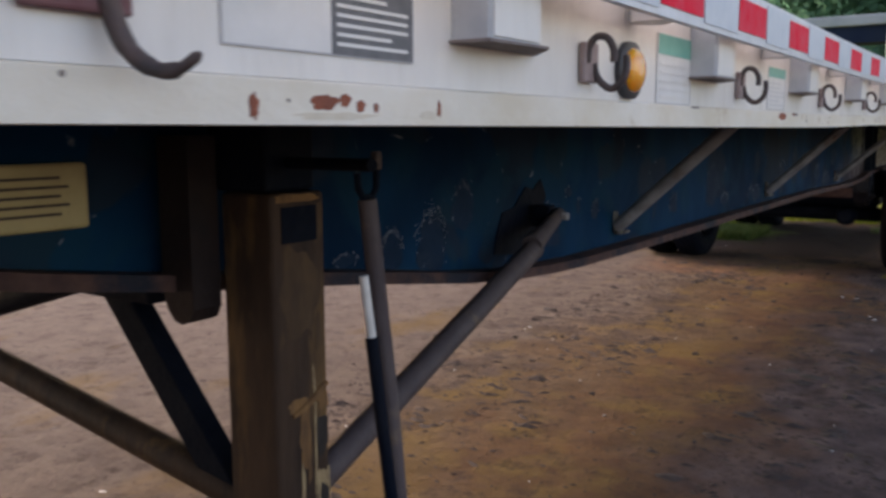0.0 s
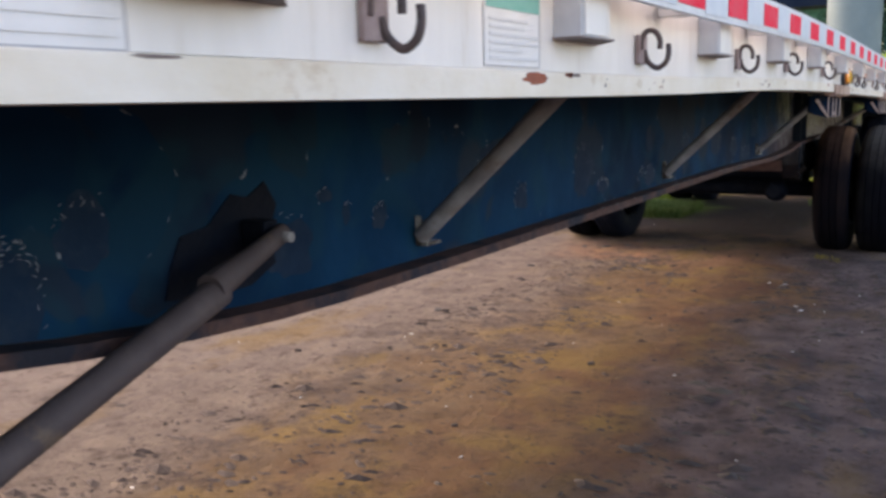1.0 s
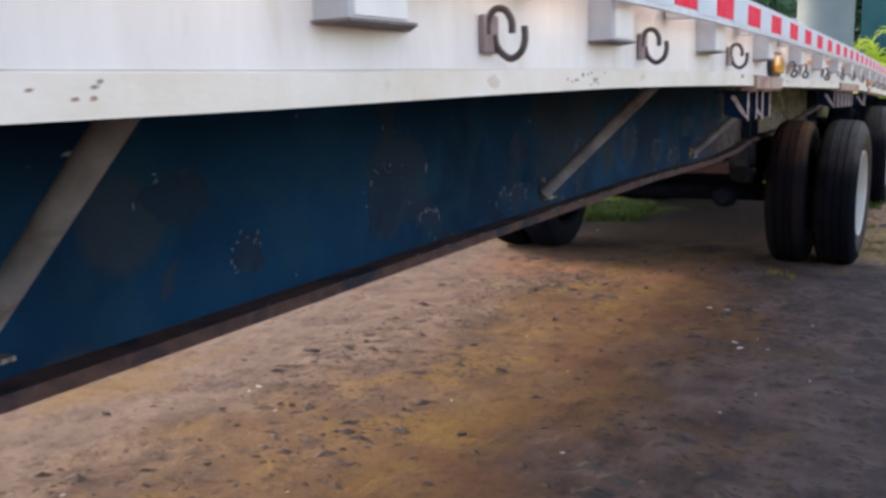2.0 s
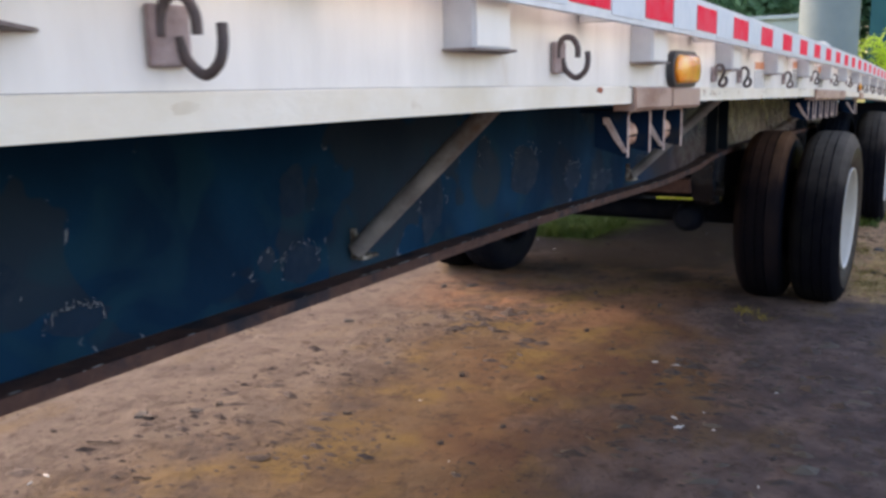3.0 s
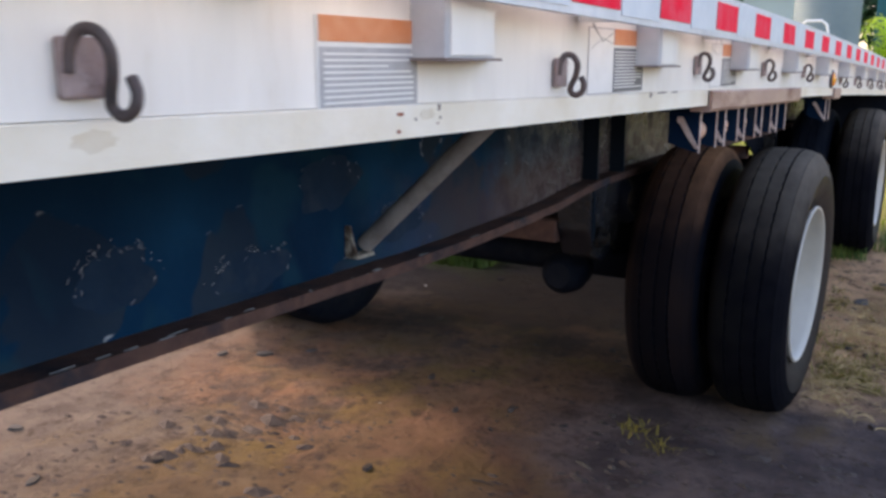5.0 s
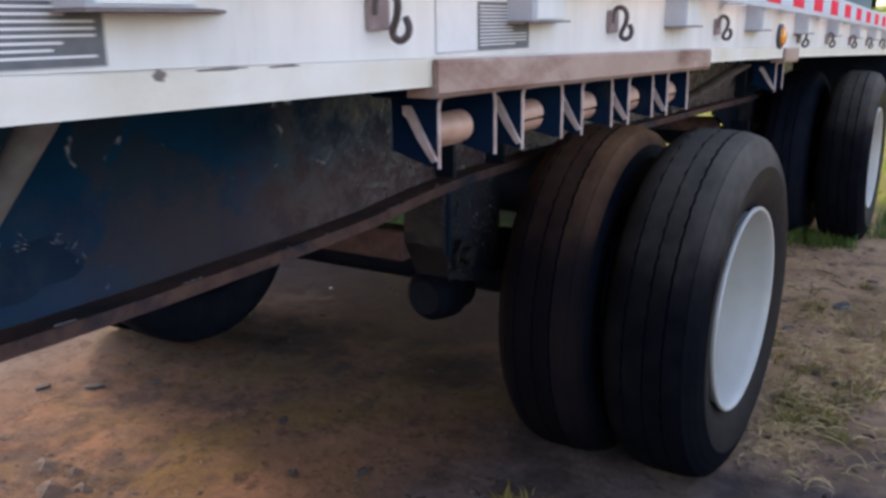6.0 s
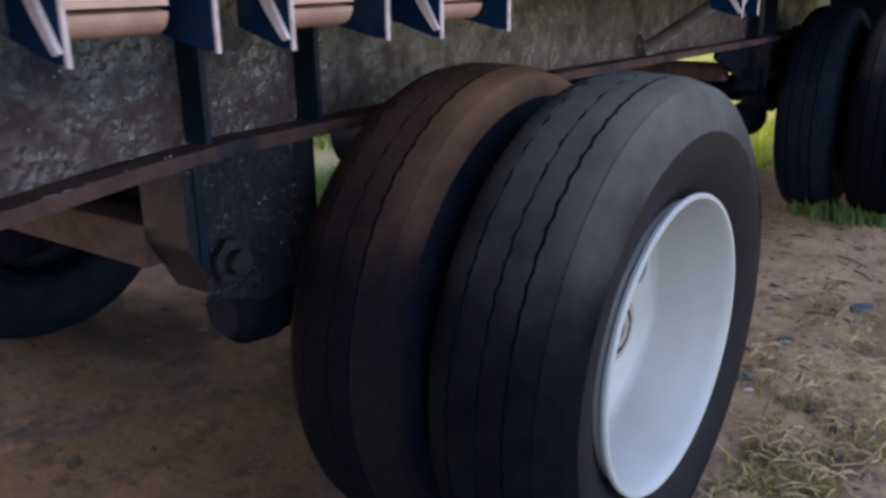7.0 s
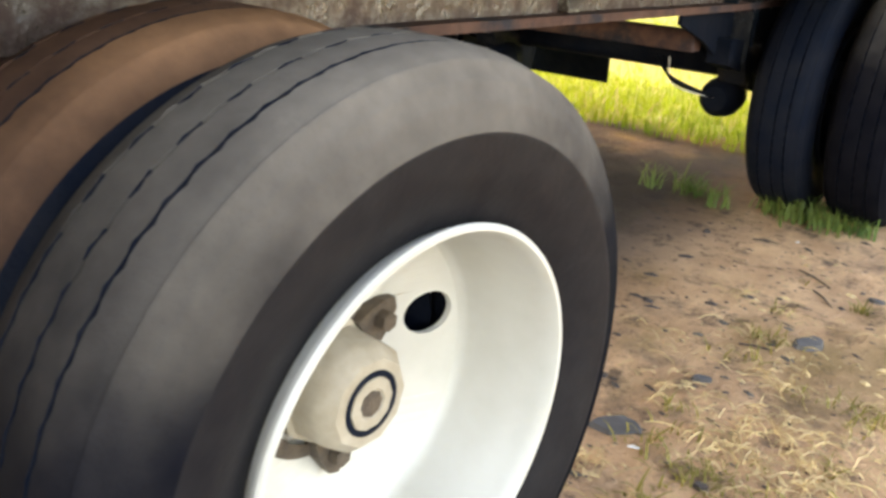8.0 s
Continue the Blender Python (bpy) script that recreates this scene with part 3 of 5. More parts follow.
part("side_rail", long_profile(bmesh.new(), far_rail, FRONT, REAR), WHITE, trailer)

# deck boards
for i in range(8):
    x1 = -0.105 - i * 0.2985
    part("deck_board", long_profile(bmesh.new(), [(x1, 1.345), (x1, 1.381), (x1 - 0.293, 1.381), (x1 - 0.293, 1.345)], FRONT, REAR, 0.8), WOOD, trailer, "weathered deck board" if i == 0 else "")

# rub rail and its tape
rub = [(0.056, 1.330), (0.066, 1.330), (0.066, 1.398), (0.056, 1.398)]
rub_rail = part("rub_rail", long_profile(bmesh.new(), rub, FRONT, REAR), RUBR, trailer, "scuffed aluminium rub rail")


def tape(y0, y1, material, name, z0=1.337, z1=1.393):
    return part(name, long_profile(bmesh.new(), [(0.0665, z0), (0.0675, z0), (0.0675, z1), (0.0665, z1)], y0, y1, 0.2), material, rub_rail)


for i in range(-9, 38):
    y = 1.125 + 0.3075 * i
    tape(y + 0.004, y + 0.152, REDT, "red_tape", 1.3425, 1.3865)
    tape(y + 0.158, y + 0.3055, WHITET, "white_tape")

# stake pockets: open-bottomed sockets, and the pipe spools between them
def pocket_mesh():
    bm = bmesh.new()
    slab(bm, [(0.0005, 0.0), (0.036, 0.0), (0.039, 0.003), (0.039, 0.085), (0.036, 0.088), (0.0005, 0.100), (0.0005, 0.094), (0.033, 0.082), (0.033, 0.006), (0.0005, 0.006)], 2, -0.052, 0.05)
    return bm


POCKETS = [-1.36, -0.74, -0.12, 0.508, 1.126, 1.757, 2.415, 3.06, 3.70, 4.335, 4.95, 5.535] + [5.535 + 0.615 * k for k in range(1, 12)]
first = None
for y in POCKETS:
    spot = (0, y, 1.333 + sag(y))
    if first is None:
        first = part("stake_pocket", pocket_mesh(), GALV, trailer, "galvanised stake pocket", spot)
        foot_bm = bmesh.new()
        slab(foot_bm, [(0.0005, -0.004), (0.040, -0.003), (0.043, 0.096), (0.0005, 0.150)], 2, -0.0548, -0.0523)
        foot = part("bottom_plate", foot_bm, GREYP, first, "thin dark bottom plate")
        # lighter face on a grey pocket: lit front and shaded side in colour
        face = part("front_plate", box(bmesh.new(), 0.0392, 0.0405, 0.004, 0.084, -0.050, 0.050, 0.0004), WHITE, first, "white front plate, the pocket's lit face put into colour")
    else:
        o = new("bottom_plate", foot.data)
        o.parent = again(first, spot)
        f = new("front_plate", face.data)
        f.parent = o.parent
first = None
for a, c in zip(POCKETS, POCKETS[1:]):
    y = (a + c) / 2 + 0.08
    spot = (0.028, y, 1.366 + sag(y))
    if first is None:
        bm = sweep(bmesh.new(), [(0, 0, -0.034), (0, 0, 0.03)], 0.026, 20)
        first = part("pipe_spool", bm, WHITE, trailer, "white pipe spool behind the rub rail", spot)
    else:
        again(first, spot)


# grey plates added where the gap behind the rub rail is in shade
first = None
for y in POCKETS:
    spot = (0.028, y + 0.10, 1.391 + sag(y + 0.2))
    if first is None:
        first = part("gap_plate", box(bmesh.new(), -0.0275, 0.0275, 0, 0.17, -0.003, 0.003), GREYINK, trailer, "grey plate added for the shade between rail and rub rail", spot)
    else:
        again(first, spot)


# rope hooks: a welded plate and a bent bar, in two shapes
def make_hook(y, reach=1.0, drop=0.0):
    plate_bm = box(bmesh.new(), 0.0055, 0.013, 0, 0.036, -0.003, 0.040, 0.002)
    ob = part("rope_hook", plate_bm, PLATE, trailer, "rusted double rope hook", (-0.004, y, 1.260 + sag(y)))
    arc = [(0.012, 0.008, 0.018), (0.013, 0.009, 0.034), (0.020, 0.012, 0.045), (0.031, 0.015, 0.044), (0.038, 0.017, 0.032), (0.038, 0.018, 0.018)]
    part("upper_bar", sweep(bmesh.new(), curve(arc), 0.0041, 10), HOOKM, ob)
    jay = [(0.012, 0.024, 0.018), (0.015, 0.027, 0.004), (0.023, 0.030, -0.006 + drop), (0.035 * reach, 0.031, -0.009 + drop), (0.047 * reach, 0.032, -0.001 + drop), (0.051 * reach, 0.033, 0.012), (0.050 * reach, 0.034, 0.026)]
    part("lower_bar", sweep(bmesh.new(), curve(jay), 0.0041, 10), HOOKM, ob)
    return ob


def make_curl_hook(y):
    plate_bm = box(bmesh.new(), 0.0055, 0.013, 0, 0.030, -0.008, 0.026, 0.002)
    ob = part("rope_hook", plate_bm, PLATE, trailer, "rusted rope hook with a curled end", (-0.004, y, 1.260 + sag(y)))
    bar = [(0.012, 0.004, 0.006), (0.013, 0.005, 0.020), (0.017, 0.009, 0.029), (0.025, 0.014, 0.029), (0.030, 0.018, 0.019), (0.027, 0.021, 0.005), (0.020, 0.024, -0.007), (0.019, 0.026, -0.014), (0.025, 0.028, -0.018), (0.032, 0.030, -0.014), (0.034, 0.031, -0.005), (0.030, 0.031, 0.004)]
    part("bent_bar", sweep(bmesh.new(), curve(bar), 0.0037, 10), HOOKM, ob)
    return ob


def make_long_hook(y):
    ob = part("rope_hook", box(bmesh.new(), 0.0055, 0.013, 0, 0.062, 0.004, 0.055, 0.002), MAROON, trailer, "rusted rope hook with a long open tongue", (-0.004, y, 1.262))
    tongue = [(0.013, 0.046, 0.012), (0.018, 0.050, -0.008), (0.026, 0.054, -0.019), (0.038, 0.058, -0.025), (0.050, 0.061, -0.024), (0.062, 0.064, -0.017)]
    part("lower_bar", sweep(bmesh.new(), curve(tongue), [0.0058] * 6 + [0.0052] * 5 + [0.0044] * 5 + [0.0032] * 4 + [0.0014], 10), HOOKM, ob)
    part("upper_bar", sweep(bmesh.new(), curve([(0.013, 0.046, 0.02), (0.024, 0.050, 0.04), (0.036, 0.052, 0.06), (0.040, 0.052, 0.08)]), 0.006, 10), HOOKM, ob)
    return ob


make_long_hook(0.128)
hook = make_hook(0.755, 0.92)
for y in (1.36, 2.055, 2.71, 3.29, 3.99):
    copy_thing(hook, Matrix.Translation((-0.004, y, 1.260 + sag(y))))
hook = make_curl_hook(4.905)
for y in (5.178, 5.845, 8.66, 9.2, 9.8, 10.4, 11.0, 11.6, 12.2):
    copy_thing(hook, Matrix.Translation((-0.004, y, 1.260 + sag(y))))

for y in (6.478, 7.095, 7.71):
    copy_thing(hook, Matrix.Translation((-0.004, y, 1.276 + sag(y))))


# marker lights
def marker_light(y, z, half_y, half_z, label, deep=0.014):
    def oval(bm, hy, hz, x0, x1, dome):
        k = 40
        rad = min(hy, hz)
        flat = hy - rad
        def pt(a, s, x):
            c, d = math.cos(a), math.sin(a)
            return (x, (flat if c >= 0 else -flat) * (1 if s > 0 else 0) * s + rad * s * c, rad * s * d)
        levels = [(1.0, x0), (1.0, x1)] + [(math.cos(q), x1 + dome * math.sin(q)) for q in (0.35, 0.7, 1.0, 1.3)]
        rings = [[bm.verts.new(pt(2 * math.pi * i / k + 1e-4, s, x)) for i in range(k)] for s, x in levels]
        for a, c in zip(rings, rings[1:]):
            for i in range(k):
                f = bm.faces.new((a[i], a[(i + 1) % k], c[(i + 1) % k], c[i]))
                f.smooth = True
        bm.faces.new(rings[-1])
        return bm
    lamp = part("marker_light", oval(bmesh.new(), half_y, half_z, 0.0005, deep, 0.004), GASKET, trailer, label, (0, y, z))
    part("lens", oval(bmesh.new(), half_y * (1 - 0.010 / half_y), half_z - 0.008, deep, deep * 1.5, 0.010), AMBER, lamp, "amber ribbed lens")
    return lamp


marker_light(0.893, 1.277, 0.038, 0.034, "round amber marker light in a black rubber ring", 0.007)
marker_light(4.642, 1.274 + sag(4.6), 0.096, 0.036, "oval amber marker light in a black rubber gasket")
marker_light(8.40, 1.270 + sag(8.4), 0.038, 0.034, "round amber marker light in a black rubber ring", 0.007)


# decals: paper, heading band and rows of unreadable print
def decal(name, y0, y1, z0, z1, split=None, band=None, band_h=0.02, ink=GREYINK, rows=6, label="", boxed=True):
    d = sag((y0 + y1) / 2)
    z0, z1 = z0 + d, z1 + d
    ob = part(name, box(bmesh.new(), 0.0004, 0.0012, y0, y1, z0, z1), PAPER, trailer, label)
    t0 = split if split else y0 + 0.006
    top = z1 - 0.002
    if band:
        part("heading_band", box(bmesh.new(), 0.0012, 0.0018, t0, y1 - 0.001, z1 - band_h, z1), band, ob)
        top = z1 - band_h - 0.004
    if split:
        part("print_block", box(bmesh.new(), 0.0012, 0.0016, split, y1 - 0.001, z0 + 0.001, top), ink, ob)
        bar = PAPER
    else:
        bar = ink
    h = (top - z0 - 0.008) / rows
    for i in range(rows):
        z = top - 0.003 - (i + 0.5) * h
        end = y1 - 0.008 - random.uniform(0, 0.35) * (y1 - t0) * (random.random() < 0.5)
        part("print_line", box(bmesh.new(), 0.0018, 0.0022, t0 + 0.005, end, z - h * 0.20, z + h * 0.20), bar, ob)
    if boxed:
        rim = bmesh.new()
        for a, c, e, f in ((y0, y1, z0, z0 + 0.0014), (y0, y1, z1 - 0.0014, z1), (y0, y0 + 0.0014, z0 + 0.0014, z1 - 0.0014), (y1 - 0.0014, y1, z0 + 0.0014, z1 - 0.0014)):
            box(rim, 0.0012, 0.0015, a, c, e, f)
        part("border_line", rim, GREYINK, ob)
    return ob


def sketch_lines(ob, y0, y1, z0, z1):
    bm = bmesh.new()
    for k in range(3):
        za, zb = random.uniform(z0, z1), random.uniform(z0, z1)
        sweep(bm, [(0.0014, y0, za), (0.0014, (y0 + y1) / 2, zb), (0.0014, y1, (za + zb) / 2)], 0.0006, 4)
    part("diagram_line", bm, GREYINK, ob)


d0 = decal("diagram_decal", 0.256, 0.452, 1.258, 1.340, 0.356, ORANGE, 0.010, INK, 9, "white diagram decal with a dark print block")
sketch_lines(d0, 0.265, 0.35, 1.28, 1.325)
decal("teal_decal", 0.992, 1.130, 1.240, 1.331, None, TEAL, 0.026, PAPER, 5, "white decal with a teal heading band")
decal("teal_decal", 1.578, 1.715, 1.243, 1.322, None, TEAL, 0.018, PALEINK, 6, "white decal with a teal heading band")
decal("orange_decal", 5.402, 5.545, 1.237, 1.312, 5.405, ORANGE, 0.020, GREYINK, 9, "grey print decal with an orange heading band", False)
d1 = decal("diagram_decal", 5.960, 6.187, 1.242, 1.330, 6.056, ORANGE, 0.022, INK, 12, "white diagram decal with a dark print block")
sketch_lines(d1, 5.97, 6.05, 1.25, 1.32)
d2 = decal("diagram_decal", 6.602, 6.825, 1.246, 1.330, 6.692, ORANGE, 0.024, INK, 12, "white diagram decal with a dark print block")
sketch_lines(d2, 6.61, 6.685, 1.25, 1.32)


# bare rust and chips on the rail
def chip(y, z, w, h, material, name, x=0.0035):
    bm = bmesh.new()
    k = 30
    ring = []
    for i in range(k):
        a = 2 * math.pi * i / k
        r = 0.85 + 0.35 * noise.noise((2 * math.cos(a), 2 * math.sin(a), y * 7)) + random.uniform(-0.10, 0.10)
        ring.append((y + w / 2 * r * math.cos(a), z + h / 2 * r * math.sin(a)))
    slab(bm, ring, 0, x - 0.0006, x)
    return part(name, bm, material, trailer)


for y, z, w, h in ((0.279, 1.222, 0.010, 0.018), (0.345, 1.226, 0.030, 0.012), (0.367, 1.228, 0.012, 0.010), (0.384, 1.224, 0.010, 0.010), (0.402, 1.223, 0.006, 0.008), (0.485, 1.224, 0.006, 0.016), (1.70, 1.2315, 0.075, 0.016), (1.80, 1.2365, 0.03, 0.007), (4.18, 1.234, 0.03, 0.012)):
    chip(y, z + sag(y), w, h, RUSTP, "rust_patch")
for y, z, w, h in ((1.815, 1.2365, 0.05, 0.005), (6.228, 1.236, 0.012, 0.010), (6.29, 1.2385, 0.06, 0.003), (6.36, 1.2385, 0.05, 0.003), (0.15, 1.235, 0.004, 0.004), (0.31, 1.226, 0.003, 0.003), (1.15, 1.238, 0.05, 0.003), (4.33, 1.238, 0.02, 0.003), (3.05, 1.232, 0.004, 0.004), (5.05, 1.229, 0.006, 0.003), (5.58, 1.236, 0.006, 0.008)):
    chip(y, z + sag(y), w, h, GREYP, "paint_chip")

STAIN = surface("tan_run_stain", (0.62, 0.53, 0.40), (0.70, 0.63, 0.52), 30, 0.6)
for y, z, w, h in ((4.925, 1.227, 0.045, 0.016), (4.955, 1.222, 0.020, 0.010), (5.20, 1.228, 0.035, 0.014), (2.74, 1.226, 0.035, 0.018), (2.075, 1.228, 0.028, 0.014), (3.32, 1.228, 0.03, 0.012), (5.56, 1.230, 0.03, 0.012), (0.36, 1.2165, 0.09, 0.006), (0.47, 1.218, 0.03, 0.008)):
    chip(y, z + sag(y), w, h, STAIN, "run_stain", 0.0034)
speck_rng = random.Random(91)
for _ in range(46):
    y = speck_rng.choice((4.80, 4.84, 4.93, 5.56, 3.05, 2.2, 1.95)) + speck_rng.gauss(0, 0.035)
    q = speck_rng.uniform(0.002, 0.0055)
    chip(y, speck_rng.uniform(1.216, 1.235) + sag(y), q * speck_rng.uniform(0.8, 1.6), q, GREYP if speck_rng.random() < 0.6 else RUSTP, "rust_speck", 0.0038)

# winch tracks and strap winches
for y0, y1 in ((4.338, 4.552), (4.566, 4.770), (6.590, 7.662), (8.46, 8.66)):
    part("winch_track", long_profile(bmesh.new(), [(-0.03, 1.197), (-0.03, 1.2085), (0.0055, 1.2085), (0.0055, 1.2385), (0.010, 1.2385), (0.012, 1.235), (0.012, 1.203), (0.006, 1.197)], y0, y1, 0.1), TRACK, trailer, "rust-pink steel winch track")


def make_winch(y, z, width):
    """A U-shaped bracket of bent plate with a slotted drum across it; y is the front plate."""
    bm = bmesh.new()
    t = 0.006
    slab(bm, [(-0.022, 0.0), (-0.022, -0.078), (-0.032, -0.078), (-0.085, -0.062), (-0.085, 0.0)], 1, 0.0, t)
    slab(bm, [(-0.022, 0.0), (-0.022, -0.078), (-0.034, -0.078), (-0.115, -0.060), (-0.115, 0.0)], 1, width - t, width)
    box(bm, -0.115, -0.022, 0, width, 0.0, t, 0.002)
    frame_ob = part("strap_winch", bm, NAVY, trailer, "strap winch with a slotted drum", (0, y, z))
    edge = bmesh.new()
    e0 = -0.021
    sweep(edge, [(e0, 0.003, -0.080), (e0, 0.003, -0.010), (e0, 0.005, -0.002), (e0, 0.012, 0.003), (e0, width - 0.012, 0.003), (e0, width - 0.005, -0.002), (e0, width - 0.003, -0.010), (e0, width - 0.003, -0.080)], 0.0023, 8)
    part("bracket_edge", edge, WINCHE, frame_ob, "worn pale bracket edge")
    lug = bmesh.new()
    slab(lug, [(-0.020, -0.070), (-0.026, -0.072), (-0.046, -0.046), (-0.060, -0.022), (-0.066, -0.018), (-0.066, -0.008), (-0.056, -0.008), (-0.040, -0.036)], 1, -0.005, -0.0005)
    part("ratchet_plate", lug, WINCHE, frame_ob, "worn ratchet pawl")
    drum = bmesh.new()
    r = 0.0205
    k = 28
    for s in (0, 1):
        pts = []
        for i in range(k // 2 + 1):
            a = math.pi * i / (k // 2) + math.pi * s
            pts.append((-0.056 + r * math.cos(a), -0.042 + r * math.sin(a) + (0.0022 if s == 0 else -0.0022)))
        slab(drum, pts, 1, t + 0.001, width * 0.74)
    turn = radians(62) if abs(y - 6.637) < 0.01 else radians(9)
    bmesh.ops.rotate(drum, verts=drum.verts, cent=(-0.056, 0, -0.042), matrix=Matrix.Rotation(turn, 3, "Y"))
    part("drum", drum, WINCHM, frame_ob, "split steel drum")
    boss = sweep(bmesh.new(), [(-0.052, width + 0.0004, -0.042), (-0.052, width + 0.006, -0.042), (-0.052, width + 0.0065, -0.042), (-0.052, width + 0.016, -0.042)], [0.019, 0.019, 0.012, 0.010], 14)
    part("ratchet_boss", boss, WINCHE, frame_ob, "worn round shaft end")
    return frame_ob


WINCHES = [(4.389, 0.136), (4.614, 0.135), (6.637, 0.141), (6.850, 0.135), (7.055, 0.132), (7.262, 0.133), (7.478, 0.140), (8.50, 0.11)]
for y, w in WINCHES:
    make_winch(y, 1.193 + sag(y + 0.06), w)

# main beams: web, flanges, stiffeners
BEAM = [(-1.7, 1.06), (0.2, 1.06), (0.62, 0.985), (1.05, 0.932), (1.6, 0.852), (2.0, 0.826), (2.6, 0.822), (5.4, 0.822), (6.6, 0.800), (7.25, 0.812), (7.62, 0.846), (8.9, 0.846), (10.7, 0.815), (12.9, 0.80)]


def beam_bottom(y):
    for (ya, za), (yb, zb) in zip(BEAM, BEAM[1:]):
        if ya <= y <= yb:
            return za + (zb - za) * (y - ya) / (yb - ya)
    return BEAM[-1][1]


def beam(x, sign, label=""):
    ys = list(np.arange(FRONT, REAR + 0.01, 0.2))
    web, low, top = bmesh.new(), bmesh.new(), bmesh.new()

    def strip(bm, section):
        rings = [[bm.verts.new((px, y, pz)) for px, pz in section(y)] for y in ys]
        for a, c in zip(rings, rings[1:]):
            for j in range(4):
                bm.faces.new((a[j], c[j], c[(j + 1) % 4], a[(j + 1) % 4]))
        bm.faces.new(rings[0])
        bm.faces.new(rings[-1][::-1])

    strip(web, lambda y: [(x - 0.006, beam_bottom(y) + 0.012), (x + 0.006, beam_bottom(y) + 0.012), (x + 0.006, 1.29 + sag(y)), (x - 0.006, 1.29 + sag(y))])
    strip(low, lambda y: [(x - 0.07, beam_bottom(y) - 0.003), (x + 0.07, beam_bottom(y) - 0.003), (x + 0.07, beam_bottom(y) + 0.021), (x - 0.07, beam_bottom(y) + 0.021)])
    strip(top, lambda y: [(x - 0.07, 1.275 + sag(y)), (x + 0.07, 1.275 + sag(y)), (x + 0.07, 1.29 + sag(y)), (x - 0.07, 1.29 + sag(y))])
    b = part("main_beam", web, PEEL, trailer, label)
    part("bottom_flange", low, FLANGE, b, "rust-worn bottom flange")
    part("top_flange", top, NAVY, b)
    for y in (7.64, 7.905, 10.72, 10.985):
        part("stiffener", box(bmesh.new(), x + sign * 0.0065, x + sign * 0.062, y - 0.006, y + 0.006, beam_bottom(y) + 0.0215, 1.274 + sag(y)), NAVYD, b)
    return b


near_beam = beam(-0.672, 1, "deep navy I-beam with peeling grey patches")
beam(-1.918, -1, "deep navy I-beam")

# flaked patches on the near web: dull grey-blue blotches with crackled pale edges
rng_web = random.Random(5)


def web_patch(y, z, w, h, flecks):
    k = 40
    ring = []
    seed = rng_web.uniform(0, 50)
    for i in range(k):
        a = 2 * math.pi * i / k
        r = 0.95 + 0.42 * noise.noise((1.3 * math.cos(a), 1.3 * math.sin(a), seed)) + 0.12 * noise.noise((6 * math.cos(a), 6 * math.sin(a), seed))
        ring.append((y + w / 2 * r * math.cos(a), z + h / 2 * r * math.sin(a)))
    ob = part("flaked_patch", slab(bmesh.new(), ring, 0, -0.6660, -0.6654), WEBP, near_beam)
    if flecks:
        bm = bmesh.new()
        for _ in range(flecks * 2):
            a = rng_web.gauss(1.7, 0.9)
            r = rng_web.gauss(0.98, 0.13)
            fy, fz = y + w / 2 * r * math.cos(a), z + h / 2 * r * math.sin(a)
            s, t, q = rng_web.uniform(0.0008, 0.0075), rng_web.uniform(0.0003, 0.0010), a + 1.57 + rng_web.gauss(0, 0.7)
            c, d = math.cos(q), math.sin(q)
            slab(bm, [(fy - s * c, fz - s * d), (fy + t * d, fz - t * c), (fy + s * c, fz + s * d), (fy - t * d, fz + t * c)], 0, -0.6650, -0.6645)
        tagged(part("pale_flake", bm, FLECK, near_beam), kind="stuff")


for spec in ((1.43, 0.955, 0.12, 0.15, 40), (1.29, 0.955, 0.07, 0.09, 26), (1.56, 1.03, 0.10, 0.11, 6), (1.14, 0.955, 0.07, 0.03, 12), (1.01, 0.985, 0.05, 0.06, 12), (2.00, 0.94, 0.16, 0.13, 4), (2.31, 0.965, 0.06, 0.06, 6), (2.19, 0.985, 0.03, 0.045, 3), (2.12, 1.03, 0.05, 0.03, 3), (3.50, 0.975, 0.18, 0.17, 8), (3.68, 0.905, 0.11, 0.05, 22), (4.22, 0.895, 0.12, 0.09, 16), (4.12, 0.915, 0.05, 0.05, 4), (4.75, 0.955, 0.14, 0.17, 18), (4.21, 1.045, 0.10, 0.10, 0), (5.32, 0.99, 0.22, 0.15, 14), (5.72, 0.93, 0.16, 0.11, 20), (6.02, 0.885, 0.22, 0.08, 16), (5.05, 1.06, 0.09, 0.10, 5), (2.86, 1.06, 0.16, 0.10, 2), (3.02, 0.93, 0.09, 0.08, 6), (6.5, 0.90, 0.2, 0.09, 14), (6.25, 1.02, 0.2, 0.12, 4)):
    web_patch(*spec)

# glossy mud and grease spatter round the first hanger, scuffs along the flange
def blobs(name, count, x, y0, y1, z0, z1, size, material, seed):
    rng = random.Random(seed)
    bm = bmesh.new()
    for _ in range(count):
        y, z = rng.uniform(y0, y1), z0 + (z1 - z0) * rng.random() ** 1.6
        s = size * rng.uniform(0.3, 1.0)
        bmesh.ops.create_icosphere(bm, subdivisions=1, radius=1.0, matrix=Matrix.Translation((x, y, z)) @ Matrix.Diagonal((0.4 * s, s * rng.uniform(0.7, 1.5), s, 1)))
    tagged(part(name, bm, material, near_beam), kind="stuff")


blobs("mud_spatter", 170, -0.6655, 7.66, 7.89, 0.872, 0.98, 0.0042, SPAT, 1)
blobs("mud_spatter", 120, -0.6655, 7.40, 7.63, 0.868, 1.10, 0.0036, SPAT, 2)
blobs("mud_spatter", 130, -0.6095, 7.59, 7.86, 0.71, 0.84, 0.0045, SPAT, 3)
blobs("mud_spatter", 60, -0.6655, 7.92, 8.10, 0.88, 1.15, 0.0032, SPAT, 4)
